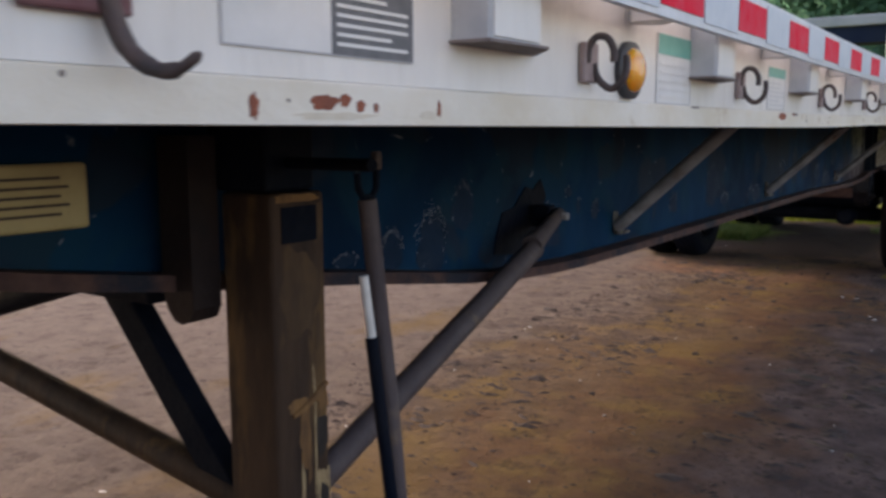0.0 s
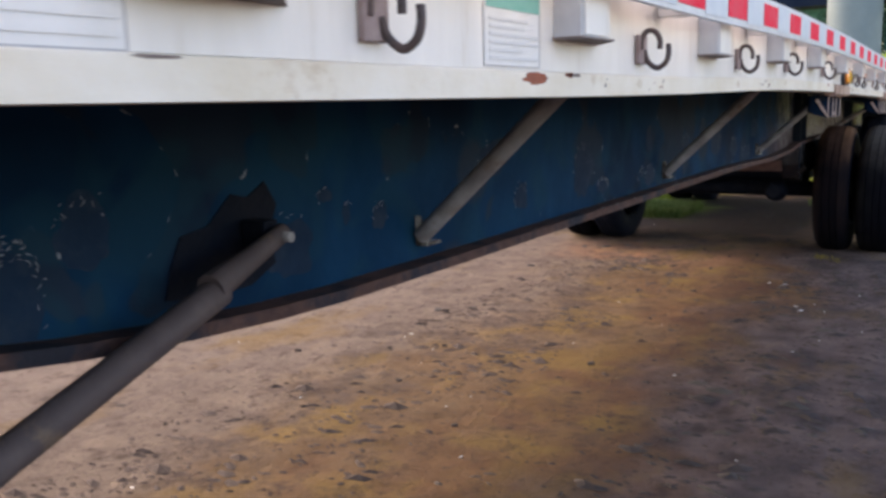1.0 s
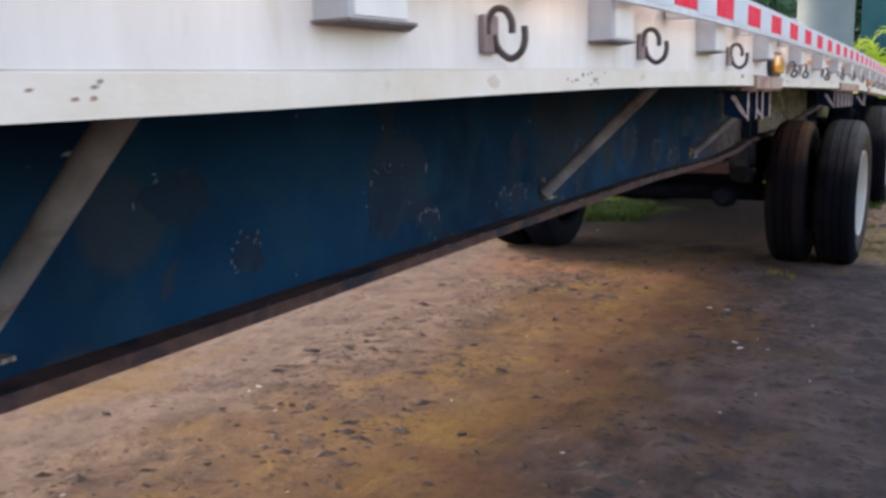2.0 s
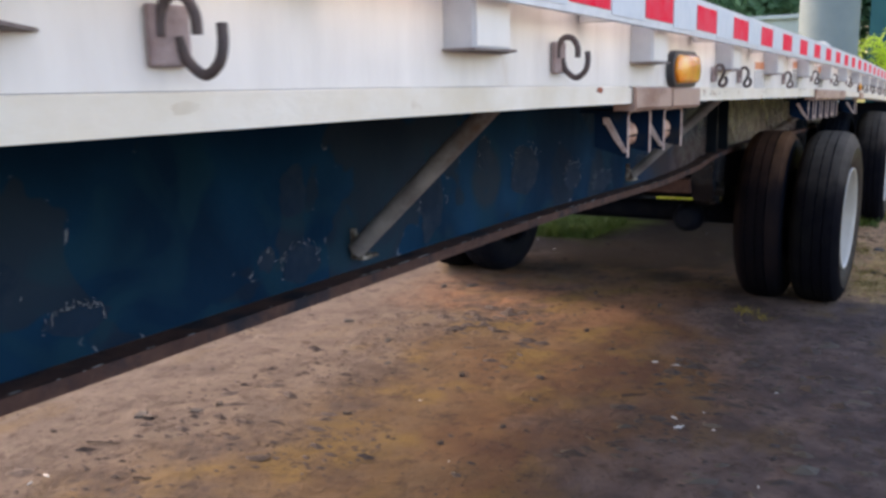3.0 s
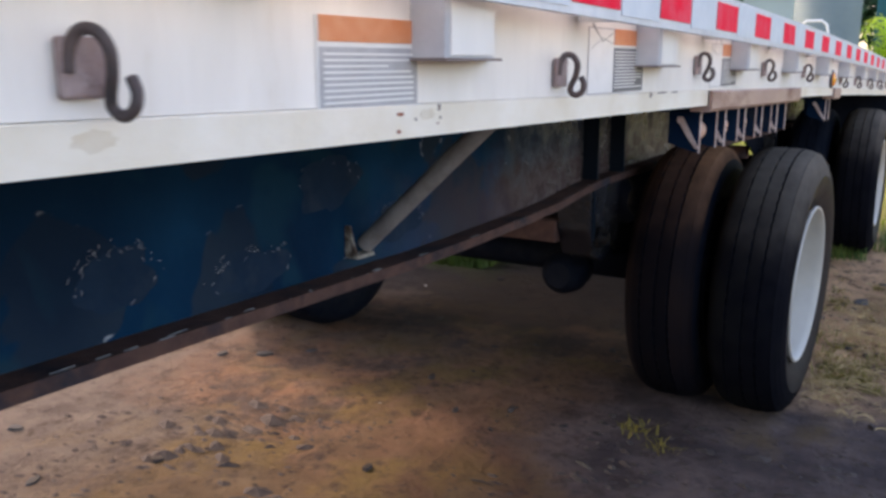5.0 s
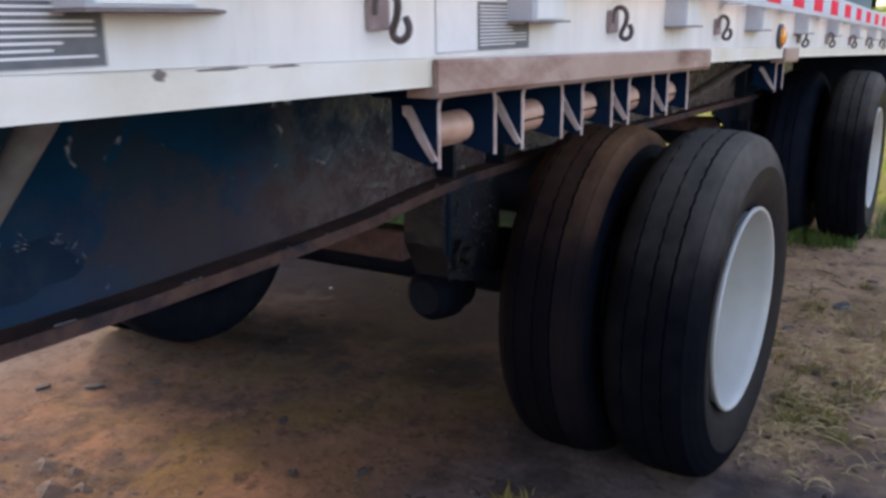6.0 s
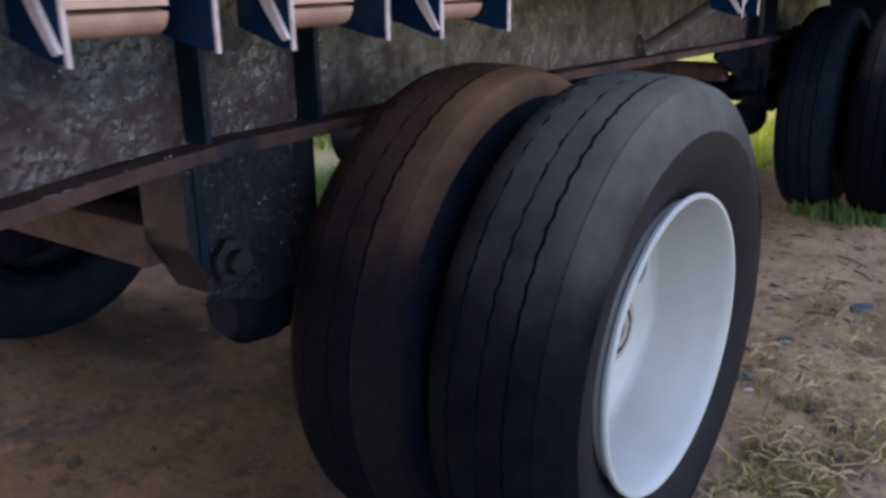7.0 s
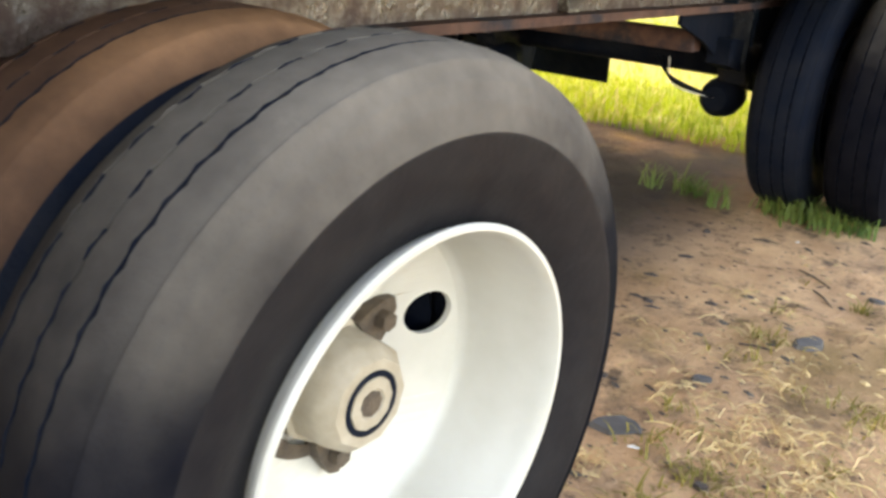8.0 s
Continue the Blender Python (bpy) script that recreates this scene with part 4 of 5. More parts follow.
# wet glints on web and hanger, painted as pale specks
blobs("pale_flake", 24, -0.6652, 7.30, 7.66, 0.868, 1.02, 0.0026, FLECK, 6)
blobs("pale_flake", 34, -0.6652, 7.67, 7.90, 0.872, 1.20, 0.0030, FLECK, 7)
blobs("pale_flake", 30, -0.6092, 7.64, 7.83, 0.62, 0.84, 0.0026, FLECK, 8)
blobs("grease_blob", 50, -0.6085, 7.60, 7.74, 0.60, 0.72, 0.0085, GREASE, 5)
scuff = bmesh.new()
for _ in range(75):
    y = 2.4 + 5.2 * rng_web.random() ** 0.5
    ln, z = 0.004 + 0.05 * rng_web.random() ** 3, beam_bottom(y) + 0.0214
    xo = -0.604 + rng_web.uniform(-0.010, 0.0012)
    slab(scuff, [(xo, y), (xo + 0.0016, y + ln * 0.3), (xo + 0.0005, y + ln), (xo - 0.0014, y + ln * 0.6)], 2, z - 0.003, z + 0.0008)
tagged(part("flange_scuff", scuff, FLECK, near_beam), kind="stuff")

# cross members
for i in range(24):
    y = -1.45 + 0.61 * i
    d = sag(y)
    bm = bmesh.new()
    slab(bm, [(y - 0.03, 1.292 + d), (y + 0.03, 1.292 + d), (y + 0.03, 1.298 + d), (y + 0.004, 1.298 + d), (y + 0.004, 1.337 + d), (y + 0.03, 1.337 + d), (y + 0.03, 1.343 + d), (y - 0.03, 1.343 + d), (y - 0.03, 1.337 + d), (y - 0.004, 1.337 + d), (y - 0.004, 1.298 + d), (y - 0.03, 1.298 + d)], 0, -WIDE + 0.08, -0.08)
    part("cross_member", bm, NAVY, trailer)


# struts from the beam's foot to the rail
def strut(y, z, top_x, top_y, top_z, plate, radius=0.0205):
    foot = bmesh.new()
    slab(foot, [(-0.665, z + 0.050), (-0.652, z + 0.050), (-0.646, z + 0.02), (-0.634, z - 0.010), (-0.634, z - 0.018), (-0.665, z - 0.018)], 1, plate - 0.040, plate - 0.034)
    box(foot, -0.665, -0.634, plate - 0.034, plate + 0.026, z - 0.022, z - 0.014, 0.003)
    ob = part("outrigger_strut", sweep(bmesh.new(), [(-0.655, y, z), (top_x, top_y, top_z)], radius, 16), STRUT, trailer, "worn grey tube strut between beam and rail")
    part("foot_bracket", foot, FOOTM, ob, "pale worn foot bracket")
    return ob


strut(2.457, 0.897, -0.235, 2.475, 1.288, 2.490)
strut(4.400, 0.890, -0.250, 4.460, 1.285, 4.435)
strut(6.352, 0.872, -0.250, 6.360, 1.245, 6.335, 0.019)
strut(9.55, 0.88, -0.18, 9.45, 1.17, 9.55)

# ---- landing gear ----
leg = bmesh.new()
box(leg, -0.567, -0.462, 0.747, 0.858, 0.40, 1.118, 0.008, 3)
leg = part("landing_leg", leg, LEGRUST, trailer, "square landing leg streaked with rust and old yellow paint")
part("inner_leg", box(bmesh.new(), -0.557, -0.472, 0.757, 0.848, 0.03, 0.402, 0.006), BLACK, leg)
part("sand_shoe", box(bmesh.new(), -0.64, -0.39, 0.68, 0.93, -0.004, 0.03, 0.006), BLACK, leg)
part("data_plate", box(bmesh.new(), -0.4618, -0.4600, 0.765, 0.838, 1.045, 1.098, 0.0006), BLACK, leg, "dark blank data plate")
part("weld_band", sweep(bmesh.new(), [(-0.4615, 0.778, 0.786), (-0.4612, 0.800, 0.792), (-0.4610, 0.822, 0.802), (-0.4610, 0.836, 0.813), (-0.4612, 0.852, 0.821)], [0.0035, 0.006, 0.0055, 0.006, 0.0045], 8), OCHRE, leg, "rusty weld bead")
leg_rng = random.Random(12)


def leg_flake(y, z, w, h, material, lift):
    """A thin scab of old paint on the face of the leg, with a ragged outline."""
    seed = leg_rng.uniform(0, 40)
    ring = []
    for i in range(28):
        a = 2 * math.pi * i / 28
        r = 1 + 0.5 * noise.noise((1.5 * math.cos(a), 1.5 * math.sin(a), seed)) + 0.2 * noise.noise((5 * math.cos(a), 5 * math.sin(a), seed))
        cy, cz = math.cos(a), math.sin(a)
        squared = max(abs(cy), abs(cz)) ** -0.6
        ring.append((min(0.856, max(0.749, y + w / 2 * r * cy * squared)), z + h / 2 * r * cz * squared))
    part("paint_scab", slab(bmesh.new(), ring, 0, -0.4625, -0.4620 + lift), material, leg)


for y, z, w, h, material, lift in ((0.804, 0.745, 0.024, 0.085, OCHRE, 0.0006), (0.792, 0.800, 0.040, 0.018, OCHRE, 0.0005), (0.845, 0.795, 0.024, 0.022, OCHRE, 0.0005), (0.843, 0.740, 0.028, 0.055, LEGCHAR, 0.0007), (0.8265, 0.740, 0.0045, 0.17, OLDTAN, 0.0010), (0.797, 0.655, 0.007, 0.085, OLDTAN, 0.0008), (0.843, 0.650, 0.030, 0.085, OLDTAN, 0.0008), (0.842, 0.640, 0.016, 0.055, LEGCHAR, 0.0012), (0.824, 0.838, 0.003, 0.035, OLDTAN, 0.0009), (0.800, 0.965, 0.070, 0.13, OCHRED, 0.0004), (0.836, 0.905, 0.012, 0.05, OCHRED, 0.0006), (0.812, 0.70, 0.008, 0.05, OCHRE, 0.0009), (0.842, 1.072, 0.024, 0.052, OCHRED, 0.0006), (0.800, 1.110, 0.085, 0.012, OCHRE, 0.0006)):
    leg_flake(y, z, w, h, material, lift)
mount = bmesh.new()
slab(mount, [(-0.632, 1.20), (-0.632, 0.975), (-0.625, 0.948), (-0.610, 0.930), (-0.592, 0.926), (-0.575, 0.932), (-0.566, 0.950), (-0.566, 1.20)], 1, 0.690, 0.742)
part("mount_bracket", mount, LEGD, leg, "brown rounded mounting bracket")
part("leg_head", box(bmesh.new(), -0.60, -0.475, 0.752, 0.852, 1.119, 1.27, 0.006), BLACK, leg)

# crank: yoke, drop bar and folded handle with a white grip
crank = part("crank_handle", sweep(bmesh.new(), [(-0.275, 0.731, 1.120), (-0.270, 0.742, 1.006), (-0.263, 0.756, 0.859), (-0.257, 0.774, 0.648)], 0.0118, 12), BRACE, leg, "folded landing gear crank")
part("yoke", sweep(bmesh.new(), [(-0.275, 0.712, 1.154), (-0.275, 0.714, 1.134), (-0.275, 0.723, 1.123), (-0.275, 0.741, 1.123), (-0.275, 0.749, 1.134), (-0.275, 0.751, 1.160)], 0.0045, 8), BLACK, crank)
part("pin_tab", box(bmesh.new(), -0.280, -0.270, 0.744, 0.756, 1.157, 1.180, 0.002), BRACE, crank)
part("white_grip", sweep(bmesh.new(), [(-0.266, 0.710, 1.026), (-0.261, 0.718, 0.947)], 0.0061, 12), WHITEROD, crank, "white taped grip")
part("grip_bar", sweep(bmesh.new(), [(-0.261, 0.718, 0.947), (-0.247, 0.752, 0.631)], 0.0085, 12), BLACK, crank)
part("crank_shaft", sweep(bmesh.new(), [(-0.480, 0.800, 1.160), (-0.268, 0.733, 1.163)], 0.0085, 12), BLACK, crank)

# braces
b1 = part("fore_aft_brace", sweep(bmesh.new(), [(-0.490, 0.80, 0.630), (-0.560, 1.72, 0.923)], 0.0248, 16), BRACE, trailer, "weathered tube brace to the landing leg")
tip = bmesh.new()
sweep(tip, [(-0.558, 1.70, 0.929), (-0.572, 1.80, 0.958), (-0.588, 1.905, 0.990)], [0.026, 0.020, 0.017], 12)
part("flattened_end", tip, BRACE, b1)
part("bolt", sweep(bmesh.new(), [(-0.600, 1.89, 0.985), (-0.555, 1.89, 0.985)], 0.010, 6), STRUT, b1)
lug = bmesh.new()
slab(lug, [(1.70, 0.90), (1.82, 0.885), (1.90, 0.89), (1.965, 0.92), (1.95, 0.975), (1.975, 1.03), (1.945, 1.075), (1.90, 1.05), (1.86, 1.06), (1.80, 1.01), (1.74, 1.0), (1.715, 0.95)], 0, -0.6658, -0.6630)
box(lug, -0.654, -0.600, 1.872, 1.908, 0.955, 1.012, 0.004)
part("brace_lug", lug, BLACK, b1, "black greasy lug plate on the beam")
part("cross_brace", box(bmesh.new(), -0.03, 0.03, -0.02, 0.02, 0, 0.48, 0.004), BLACK, trailer, "dark angle brace", (-0.60, 0.80, 0.60)).rotation_euler = (0, radians(-41), 0)
part("cross_brace", sweep(bmesh.new(), [(-0.565, 0.80, 0.618), (-2.02, 0.80, 0.835)], 0.029, 14), LEGRUST, trailer, "rusty cross brace between the legs")
part("cross_brace", sweep(bmesh.new(), [(-2.02, 0.80, 0.66), (-1.02, 0.80, 0.935)], 0.024, 12), BLACK, trailer)
part("gear_cross_member", box(bmesh.new(), -1.86, -0.735, 0.74, 0.83, 0.93, 1.27, 0.004), BLACK, trailer, "black cross member between the beams")
part("landing_leg", box(bmesh.new(), -2.13, -2.02, 0.747, 0.858, 0.0, 1.2, 0.008), LEGRUST, trailer)
dp = part("gear_box_plate", box(bmesh.new(), -0.665, -0.645, 0.40, 0.587, 1.076, 1.165, 0.006, 3), CREAM, trailer, "yellowed cream plate with worn print")
for i in range(5):
    z = 1.096 + 0.012 * i
    part("print_line", box(bmesh.new(), -0.6452, -0.6444, 0.42, 0.545 + 0.012 * (i % 2), z, z + 0.004), NUTM, dp)


# ---- wheels ----
GROOVES = (-0.040, 0.014, 0.060)


def tyre_mesh(inner=False):
    """Ribbed tread with three notched grooves, round shoulders, ringed sidewalls; the plane of the wheel is x = 0."""
    R = 0.490
    prof, kind = [], []

    def add(x, r, k):
        prof.append((x, r))
        kind.append(k)

    for x, r, k in ((-0.085, 0.278, 2), (-0.093, 0.292, 2), (-0.108, 0.330, 2), (-0.117, 0.372, 2), (-0.118, 0.400, 2), (-0.113, 0.425, 1), (-0.106, 0.445, 1), (-0.098, 0.460, 1), (-0.086, 0.473, 0), (-0.069, 0.4825, 0)):
        add(x, r, k)
    for gx in GROOVES:
        top = R - 0.5 * gx * gx
        half = 0.0024 if gx > 0.03 else 0.0018
        add(gx - half, top, 9)
        add(gx - half * 0.8, top - 0.012, 11)
        add(gx + half * 0.8, top - 0.012, 11)
        add(gx + half, top, 10)
        if gx < 0.03:
            add(gx + 0.021, R - 0.5 * (gx + 0.021) ** 2 + 0.0005, 0)
    for x, r, k in ((0.080, 0.4845, 0), (0.097, 0.479, 0), (0.1035, 0.4748, 0), (0.1055, 0.4762, 0), (0.1085, 0.4738, 0), (0.110, 0.470, 1), (0.1195, 0.4575, 1), (0.1225, 0.4545, 1), (0.1235, 0.4515, 1), (0.129, 0.439, 1), (0.1315, 0.4355, 1), (0.1325, 0.432, 1), (0.136, 0.416, 1), (0.139, 0.405, 1), (0.1405, 0.400, 2), (0.1395, 0.394, 2), (0.137, 0.366, 2), (0.125, 0.330, 2), (0.108, 0.292, 2), (0.100, 0.278, 2)):
        add(x, r, k)
    bm = bmesh.new()
    SEG = 276

    def wobble(j, k):
        if kind[j] in (9, 10):
            s = 1 if kind[j] == 10 else -1
            deep = 0.0034 if (k + 2 * j) % 4 == 0 else 0.0
            return (s * (deep + 0.0005 * math.sin(k * 1.7 + j)), 0.0)
        return (0.0, 0.0)

    lathe(bm, prof, SEG, wobble)
    bm.faces.ensure_lookup_table()
    for f in bm.faces:
        c = f.calc_center_median()
        r = math.hypot(c.y, c.z)
        if r < 0.402 and abs(c.x) > 0.09:
            f.material_index = 1
        elif abs(c.x) < 0.068 and r < 0.4868 and min(abs(c.x - gx) for gx in GROOVES) < 0.004:
            # dust has filled the two inner grooves on the crown but for short dashes
            turn = int(math.degrees(math.atan2(c.y, c.z)) * 276 / 360 + 500)
            filled = c.z > 0.30 and c.x < 0.03 and (turn + (2 if c.x < 0 else 0)) % 6 > 2
            # grooves left open are painted black, deepening their shade
            f.material_index = 0 if filled else 3
        elif inner and abs(c.x) > 0.1305:
            # shade between the dual tyres, painted black on the inner tyre's wall
            f.material_index = 1
        elif r > 0.43 and abs(c.x) > 0.060:
            f.material_index = 2
    # the loaded tyre stands flat on the ground and bulges a little
    for v in bm.verts:
        low = -0.470
        if v.co.z < low:
            over = low - v.co.z
            v.co.z = low + over * 0.04
            v.co.x *= 1 + over * 2.2
    return bm


def rim_profile():
    return [(0.110, 0.277), (0.118, 0.2865), (0.125, 0.288), (0.1295, 0.2855), (0.129, 0.279), (0.122, 0.275), (0.105, 0.272), (0.085, 0.270), (0.060, 0.265), (0.030, 0.262), (0.002, 0.260), (-0.022, 0.2585), (-0.036, 0.2555), (-0.043, 0.2480)]


def disc_mesh():
    """The wheel's dish with two hand holes and a bore for the hub."""
    cu = bpy.data.curves.new("dish", "CURVE")
    cu.dimensions, cu.fill_mode, cu.extrude = "2D", "BOTH", 0.005

    def ring(cx, cy, r, k):
        sp = cu.splines.new("POLY")
        sp.points.add(k - 1)
        for i in range(k):
            a = 2 * math.pi * i / k
            sp.points[i].co = (cx + r * math.cos(a), cy + r * math.sin(a), 0, 1)
        sp.use_cyclic_u = True
    ring(0, 0, 0.2475, 96)
    ring(0, 0, 0.085, 36)
    for a in (radians(14), radians(194)):
        ring(0.202 * math.cos(a), 0.202 * math.sin(a), 0.037, 32)
    tmp = new("dish", cu)
    bpy.context.view_layer.update()
    me = bpy.data.meshes.new_from_object(tmp)
    bpy.data.objects.remove(tmp)
    bm = bmesh.new()
    bm.from_mesh(me)
    bmesh.ops.triangulate(bm, faces=bm.faces)
    for _ in range(2):
        bmesh.ops.subdivide_edges(bm, edges=[e for e in bm.edges if e.calc_length() > 0.022], cuts=1, use_grid_fill=True)
        bmesh.ops.triangulate(bm, faces=bm.faces)
    for v in bm.verts:
        v.co.z += 0.44 * max(0.0, math.hypot(v.co.x, v.co.y) - 0.118)
    bmesh.ops.transform(bm, matrix=Matrix(((0, 0, 1, 0), (1, 0, 0, 0), (0, 1, 0, 0), (0, 0, 0, 1))), verts=bm.verts)
    return bm


def make_wheel(outer, at, dusty=True):
    wheel = tagged(new("wheel"), "dual trailer wheel with a dusty black tyre and white steel rim" if outer else "inner dual wheel with a brown-dusted tyre")
    wheel.parent = trailer
    wheel.location = at
    # inner tyre: brown shoulder dust with painted highlight; black wall for the gap's shade
    part("tyre", tyre_mesh(not outer), [RUBBER, SIDEW, RUBBER, BLACK] if outer else [REDDISH, BLACK, DUSTY_LIT, BLACK] if dusty else [BLACK, BLACK, BLACK, BLACK], wheel, "worn ribbed black tyre")
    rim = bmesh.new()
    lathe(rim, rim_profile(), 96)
    part("rim", rim, RIMW if outer else BLACK, wheel, "cream-white steel rim" if outer else "black inner rim")
    barrel = bmesh.new()
    lathe(barrel, [(0.030, 0.266), (-0.100, 0.266), (-0.118, 0.276), (-0.125, 0.288)], 64)
    part("rim_barrel", barrel, BLACK, wheel)
    if not outer:
        drum = bmesh.new()
        lathe(drum, [(0.02, 0.002), (0.02, 0.21), (0.0, 0.262), (-0.08, 0.262)], 48)
        part("brake_drum", drum, BLACK, wheel)
    if outer:
        part("dish", disc_mesh(), RIMW, wheel, "white dish with round hand holes", (-0.1017, 0, 0))
        shade = bmesh.new()
        lathe(shade, [(-0.155, 0.02), (-0.155, 0.235), (-0.085, 0.235)], 48)
        part("brake_drum", shade, BLACK, wheel)
        hub = bmesh.new()
        lathe(hub, [(-0.097, 0.0965), (-0.074, 0.0945), (-0.070, 0.086), (-0.030, 0.084), (-0.014, 0.0815), (-0.001, 0.070), (0.004, 0.066), (0.0045, 0.049), (0.0025, 0.0485), (0.0025, 0.040), (0.006, 0.0395), (0.0065, 0.024), (0.004, 0.022), (0.004, 0.001)], 10)
        flange = bmesh.new()
        lathe(flange, [(-0.0965, 0.097), (-0.0965, 0.121), (-0.088, 0.123), (-0.082, 0.114), (-0.078, 0.0955)], 40)
        part("hub_flange", flange, NUTM, wheel, "brown rusted hub flange")
        part("hub_cap", hub, HUBM, wheel, "dirty tan hub with a ring and centre plug", (0, 0.012, -0.004))
        ringm = bmesh.new()
        lathe(ringm, [(0.0030, 0.0490), (0.0052, 0.0490), (0.0052, 0.0400), (0.0030, 0.0400)], 40, close=True)
        part("seal_ring", ringm, BLACK, wheel, "", (0, 0.012, -0.004))
        part("centre_plug", sweep(bmesh.new(), [(0.0042, 0, 0), (0.0062, 0, 0)], 0.020, 8), NUTM, wheel, "", (0, 0.012, -0.004))
        first_nut = None
        for i in range(3):
            a = 2 * math.pi * i / 3 + radians(36)
            turn = Matrix.Rotation(a, 4, "X")
            if first_nut is None:
                bm = bmesh.new()
                slab(bm, [(0.086, -0.034), (0.118, -0.028), (0.150, -0.014), (0.158, 0.004), (0.140, 0.018), (0.118, 0.026), (0.086, 0.034)], 0, -0.093, -0.064)
                sweep(bm, [(-0.065, 0.120, 0), (-0.046, 0.120, 0)], 0.0155, 6)
                first_nut = part("wheel_clamp", bm, NUTM, wheel, "brown rusted wheel clamp and nut")
                first_nut.matrix_basis = turn
            else:
                again(first_nut, (0, 0, 0)).matrix_basis = turn
    return wheel


AXLES = (8.152, 11.23)
outer = make_wheel(True, (-0.106, AXLES[0], 0.472))
outer.matrix_basis = pose(-0.106, AXLES[0] + 0.008, 0.470, 0, 1.0, -1.8)
DUAL = 0.412
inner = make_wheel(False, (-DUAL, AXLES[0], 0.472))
# far and rear inner wheels: every part of the tyre plain black
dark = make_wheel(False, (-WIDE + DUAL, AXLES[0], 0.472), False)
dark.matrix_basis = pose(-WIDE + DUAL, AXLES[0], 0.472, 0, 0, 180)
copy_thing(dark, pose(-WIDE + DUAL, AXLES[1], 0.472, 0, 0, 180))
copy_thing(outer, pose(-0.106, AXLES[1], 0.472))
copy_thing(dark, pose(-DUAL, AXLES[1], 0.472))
for y in AXLES:
    copy_thing(outer, pose(-WIDE + 0.108, y, 0.472, 0, 0, 180))


# ---- axles and suspension ----
def running_gear(y, up, back=0.0, drop=0.0):
    ax = part("axle", sweep(bmesh.new(), [(-0.30, y, 0.464 + up), (-WIDE + 0.30, y, 0.464 + up)], 0.065, 20), BLACK, trailer, "black round axle tube")
    for x, s in ((-0.672, 1), (-1.918, -1)):
        d = 0
        hang = bmesh.new()
        slab(hang, [(y - 0.575 + back, 0.842), (y - 0.575 + back, 0.70 - drop), (y - 0.52 + back, 0.60 - drop), (y - 0.42 + back, 0.565 - drop), (y - 0.32 + back, 0.575 - drop), (y - 0.27 + back, 0.70 - drop), (y - 0.27 + back, 0.842)], 0, x - 0.055, x + 0.062)
        h = part("spring_hanger", hang, MUDDY, trailer, "navy suspension hanger with greasy pivot")
        part("gusset_edge", box(bmesh.new(), x + s * 0.0625, x + s * 0.068, y - 0.555 + back, y - 0.54 + back, 0.66, 0.84), NAVYD, h)
        grease = bmesh.new()
        sweep(grease, [(x + s * 0.0615, y - 0.50 + back, 0.665), (x + s * 0.082, y - 0.50 + back, 0.665)], 0.042, 6)
        sweep(grease, [(x + s * 0.08, y - 0.50 + back, 0.665), (x + s * 0.105, y - 0.50 + back, 0.665)], 0.022, 12)
        part("pivot_bolt", grease, GREASE, h, "greasy pivot bolt")
        arm = bmesh.new()
        slab(arm, [(y - 0.46, 0.70), (y - 0.46, 0.60), (y - 0.30, 0.56), (y + 0.0, 0.515), (y + 0.50, 0.53), (y + 0.50, 0.60), (y + 0.1, 0.60), (y - 0.25, 0.68)], 0, x - 0.045, x + 0.045)
        part("trailing_arm", arm, BLACK, trailer, "black trailing arm")
        part("air_spring", sweep(bmesh.new(), [(x, y + 0.38, 0.60), (x, y + 0.38, 0.64), (x, y + 0.38, 0.69), (x, y + 0.38, 0.72), (x, y + 0.38, 0.77), (x, y + 0.38, 0.845)], [0.10, 0.125, 0.118, 0.108, 0.128, 0.105], 28), BLACK, trailer, "black rubber air spring")
        cham = bmesh.new()
        cx = x - s * (0.14 - back * 0.35)
        sweep(cham, [(cx, y - 0.16 + back * 0.3, 0.47 - drop * 0.4), (cx, y - 0.19 + back * 0.3, 0.47 - drop * 0.4), (cx, y - 0.25 + back * 0.3, 0.47 - drop * 0.4), (cx, y - 0.26 + back * 0.3, 0.47 - drop * 0.4), (cx, y - 0.33 + back * 0.3, 0.47 - drop * 0.4), (cx, y - 0.36 + back * 0.3, 0.47 - drop * 0.4)], [0.05, 0.078, 0.082, 0.088, 0.078, 0.05], 24)
        part("brake_chamber", cham, BLACK, trailer, "round black brake chamber")
    part("hanger_cross_tube", box(bmesh.new(), -1.86, -0.73, y - 0.58, y - 0.50, 0.645, 0.725, 0.006), FLANGE, trailer, "rust-brown square cross tube")


running_gear(AXLES[0], 0.0)
running_gear(AXLES[1], 0.085, 0.26, 0.10)
for k, ink in enumerate((BLACK, BLACK, PIPEW)):
    line = [(-1.05 + 0.03 * k, 11.05, 0.56), (-0.96, 10.98 + 0.02 * k, 0.50 - 0.014 * k), (-0.86, 10.93, 0.475 - 0.012 * k), (-0.72, 10.93, 0.44)]
    part("air_line", sweep(bmesh.new(), curve(line), 0.006 if k < 2 else 0.004, 8), ink, trailer, "drooping brake air line")
part("bracket_plate", slab(bmesh.new(), [(10.40, 0.81), (10.40, 0.77), (10.62, 0.70), (10.93, 0.56), (10.93, 0.81)], 0, -0.70, -0.685), BLACK, trailer, "black plate ahead of the rear hanger")
for x0, x1 in ((-2.45, -1.81), (-0.62, -0.02)):
    part("mud_flap", box(bmesh.new(), x0, x1, 12.09, 12.10, 0.20, 1.02, 0.003), BLACK, trailer, "black rubber mud flap")
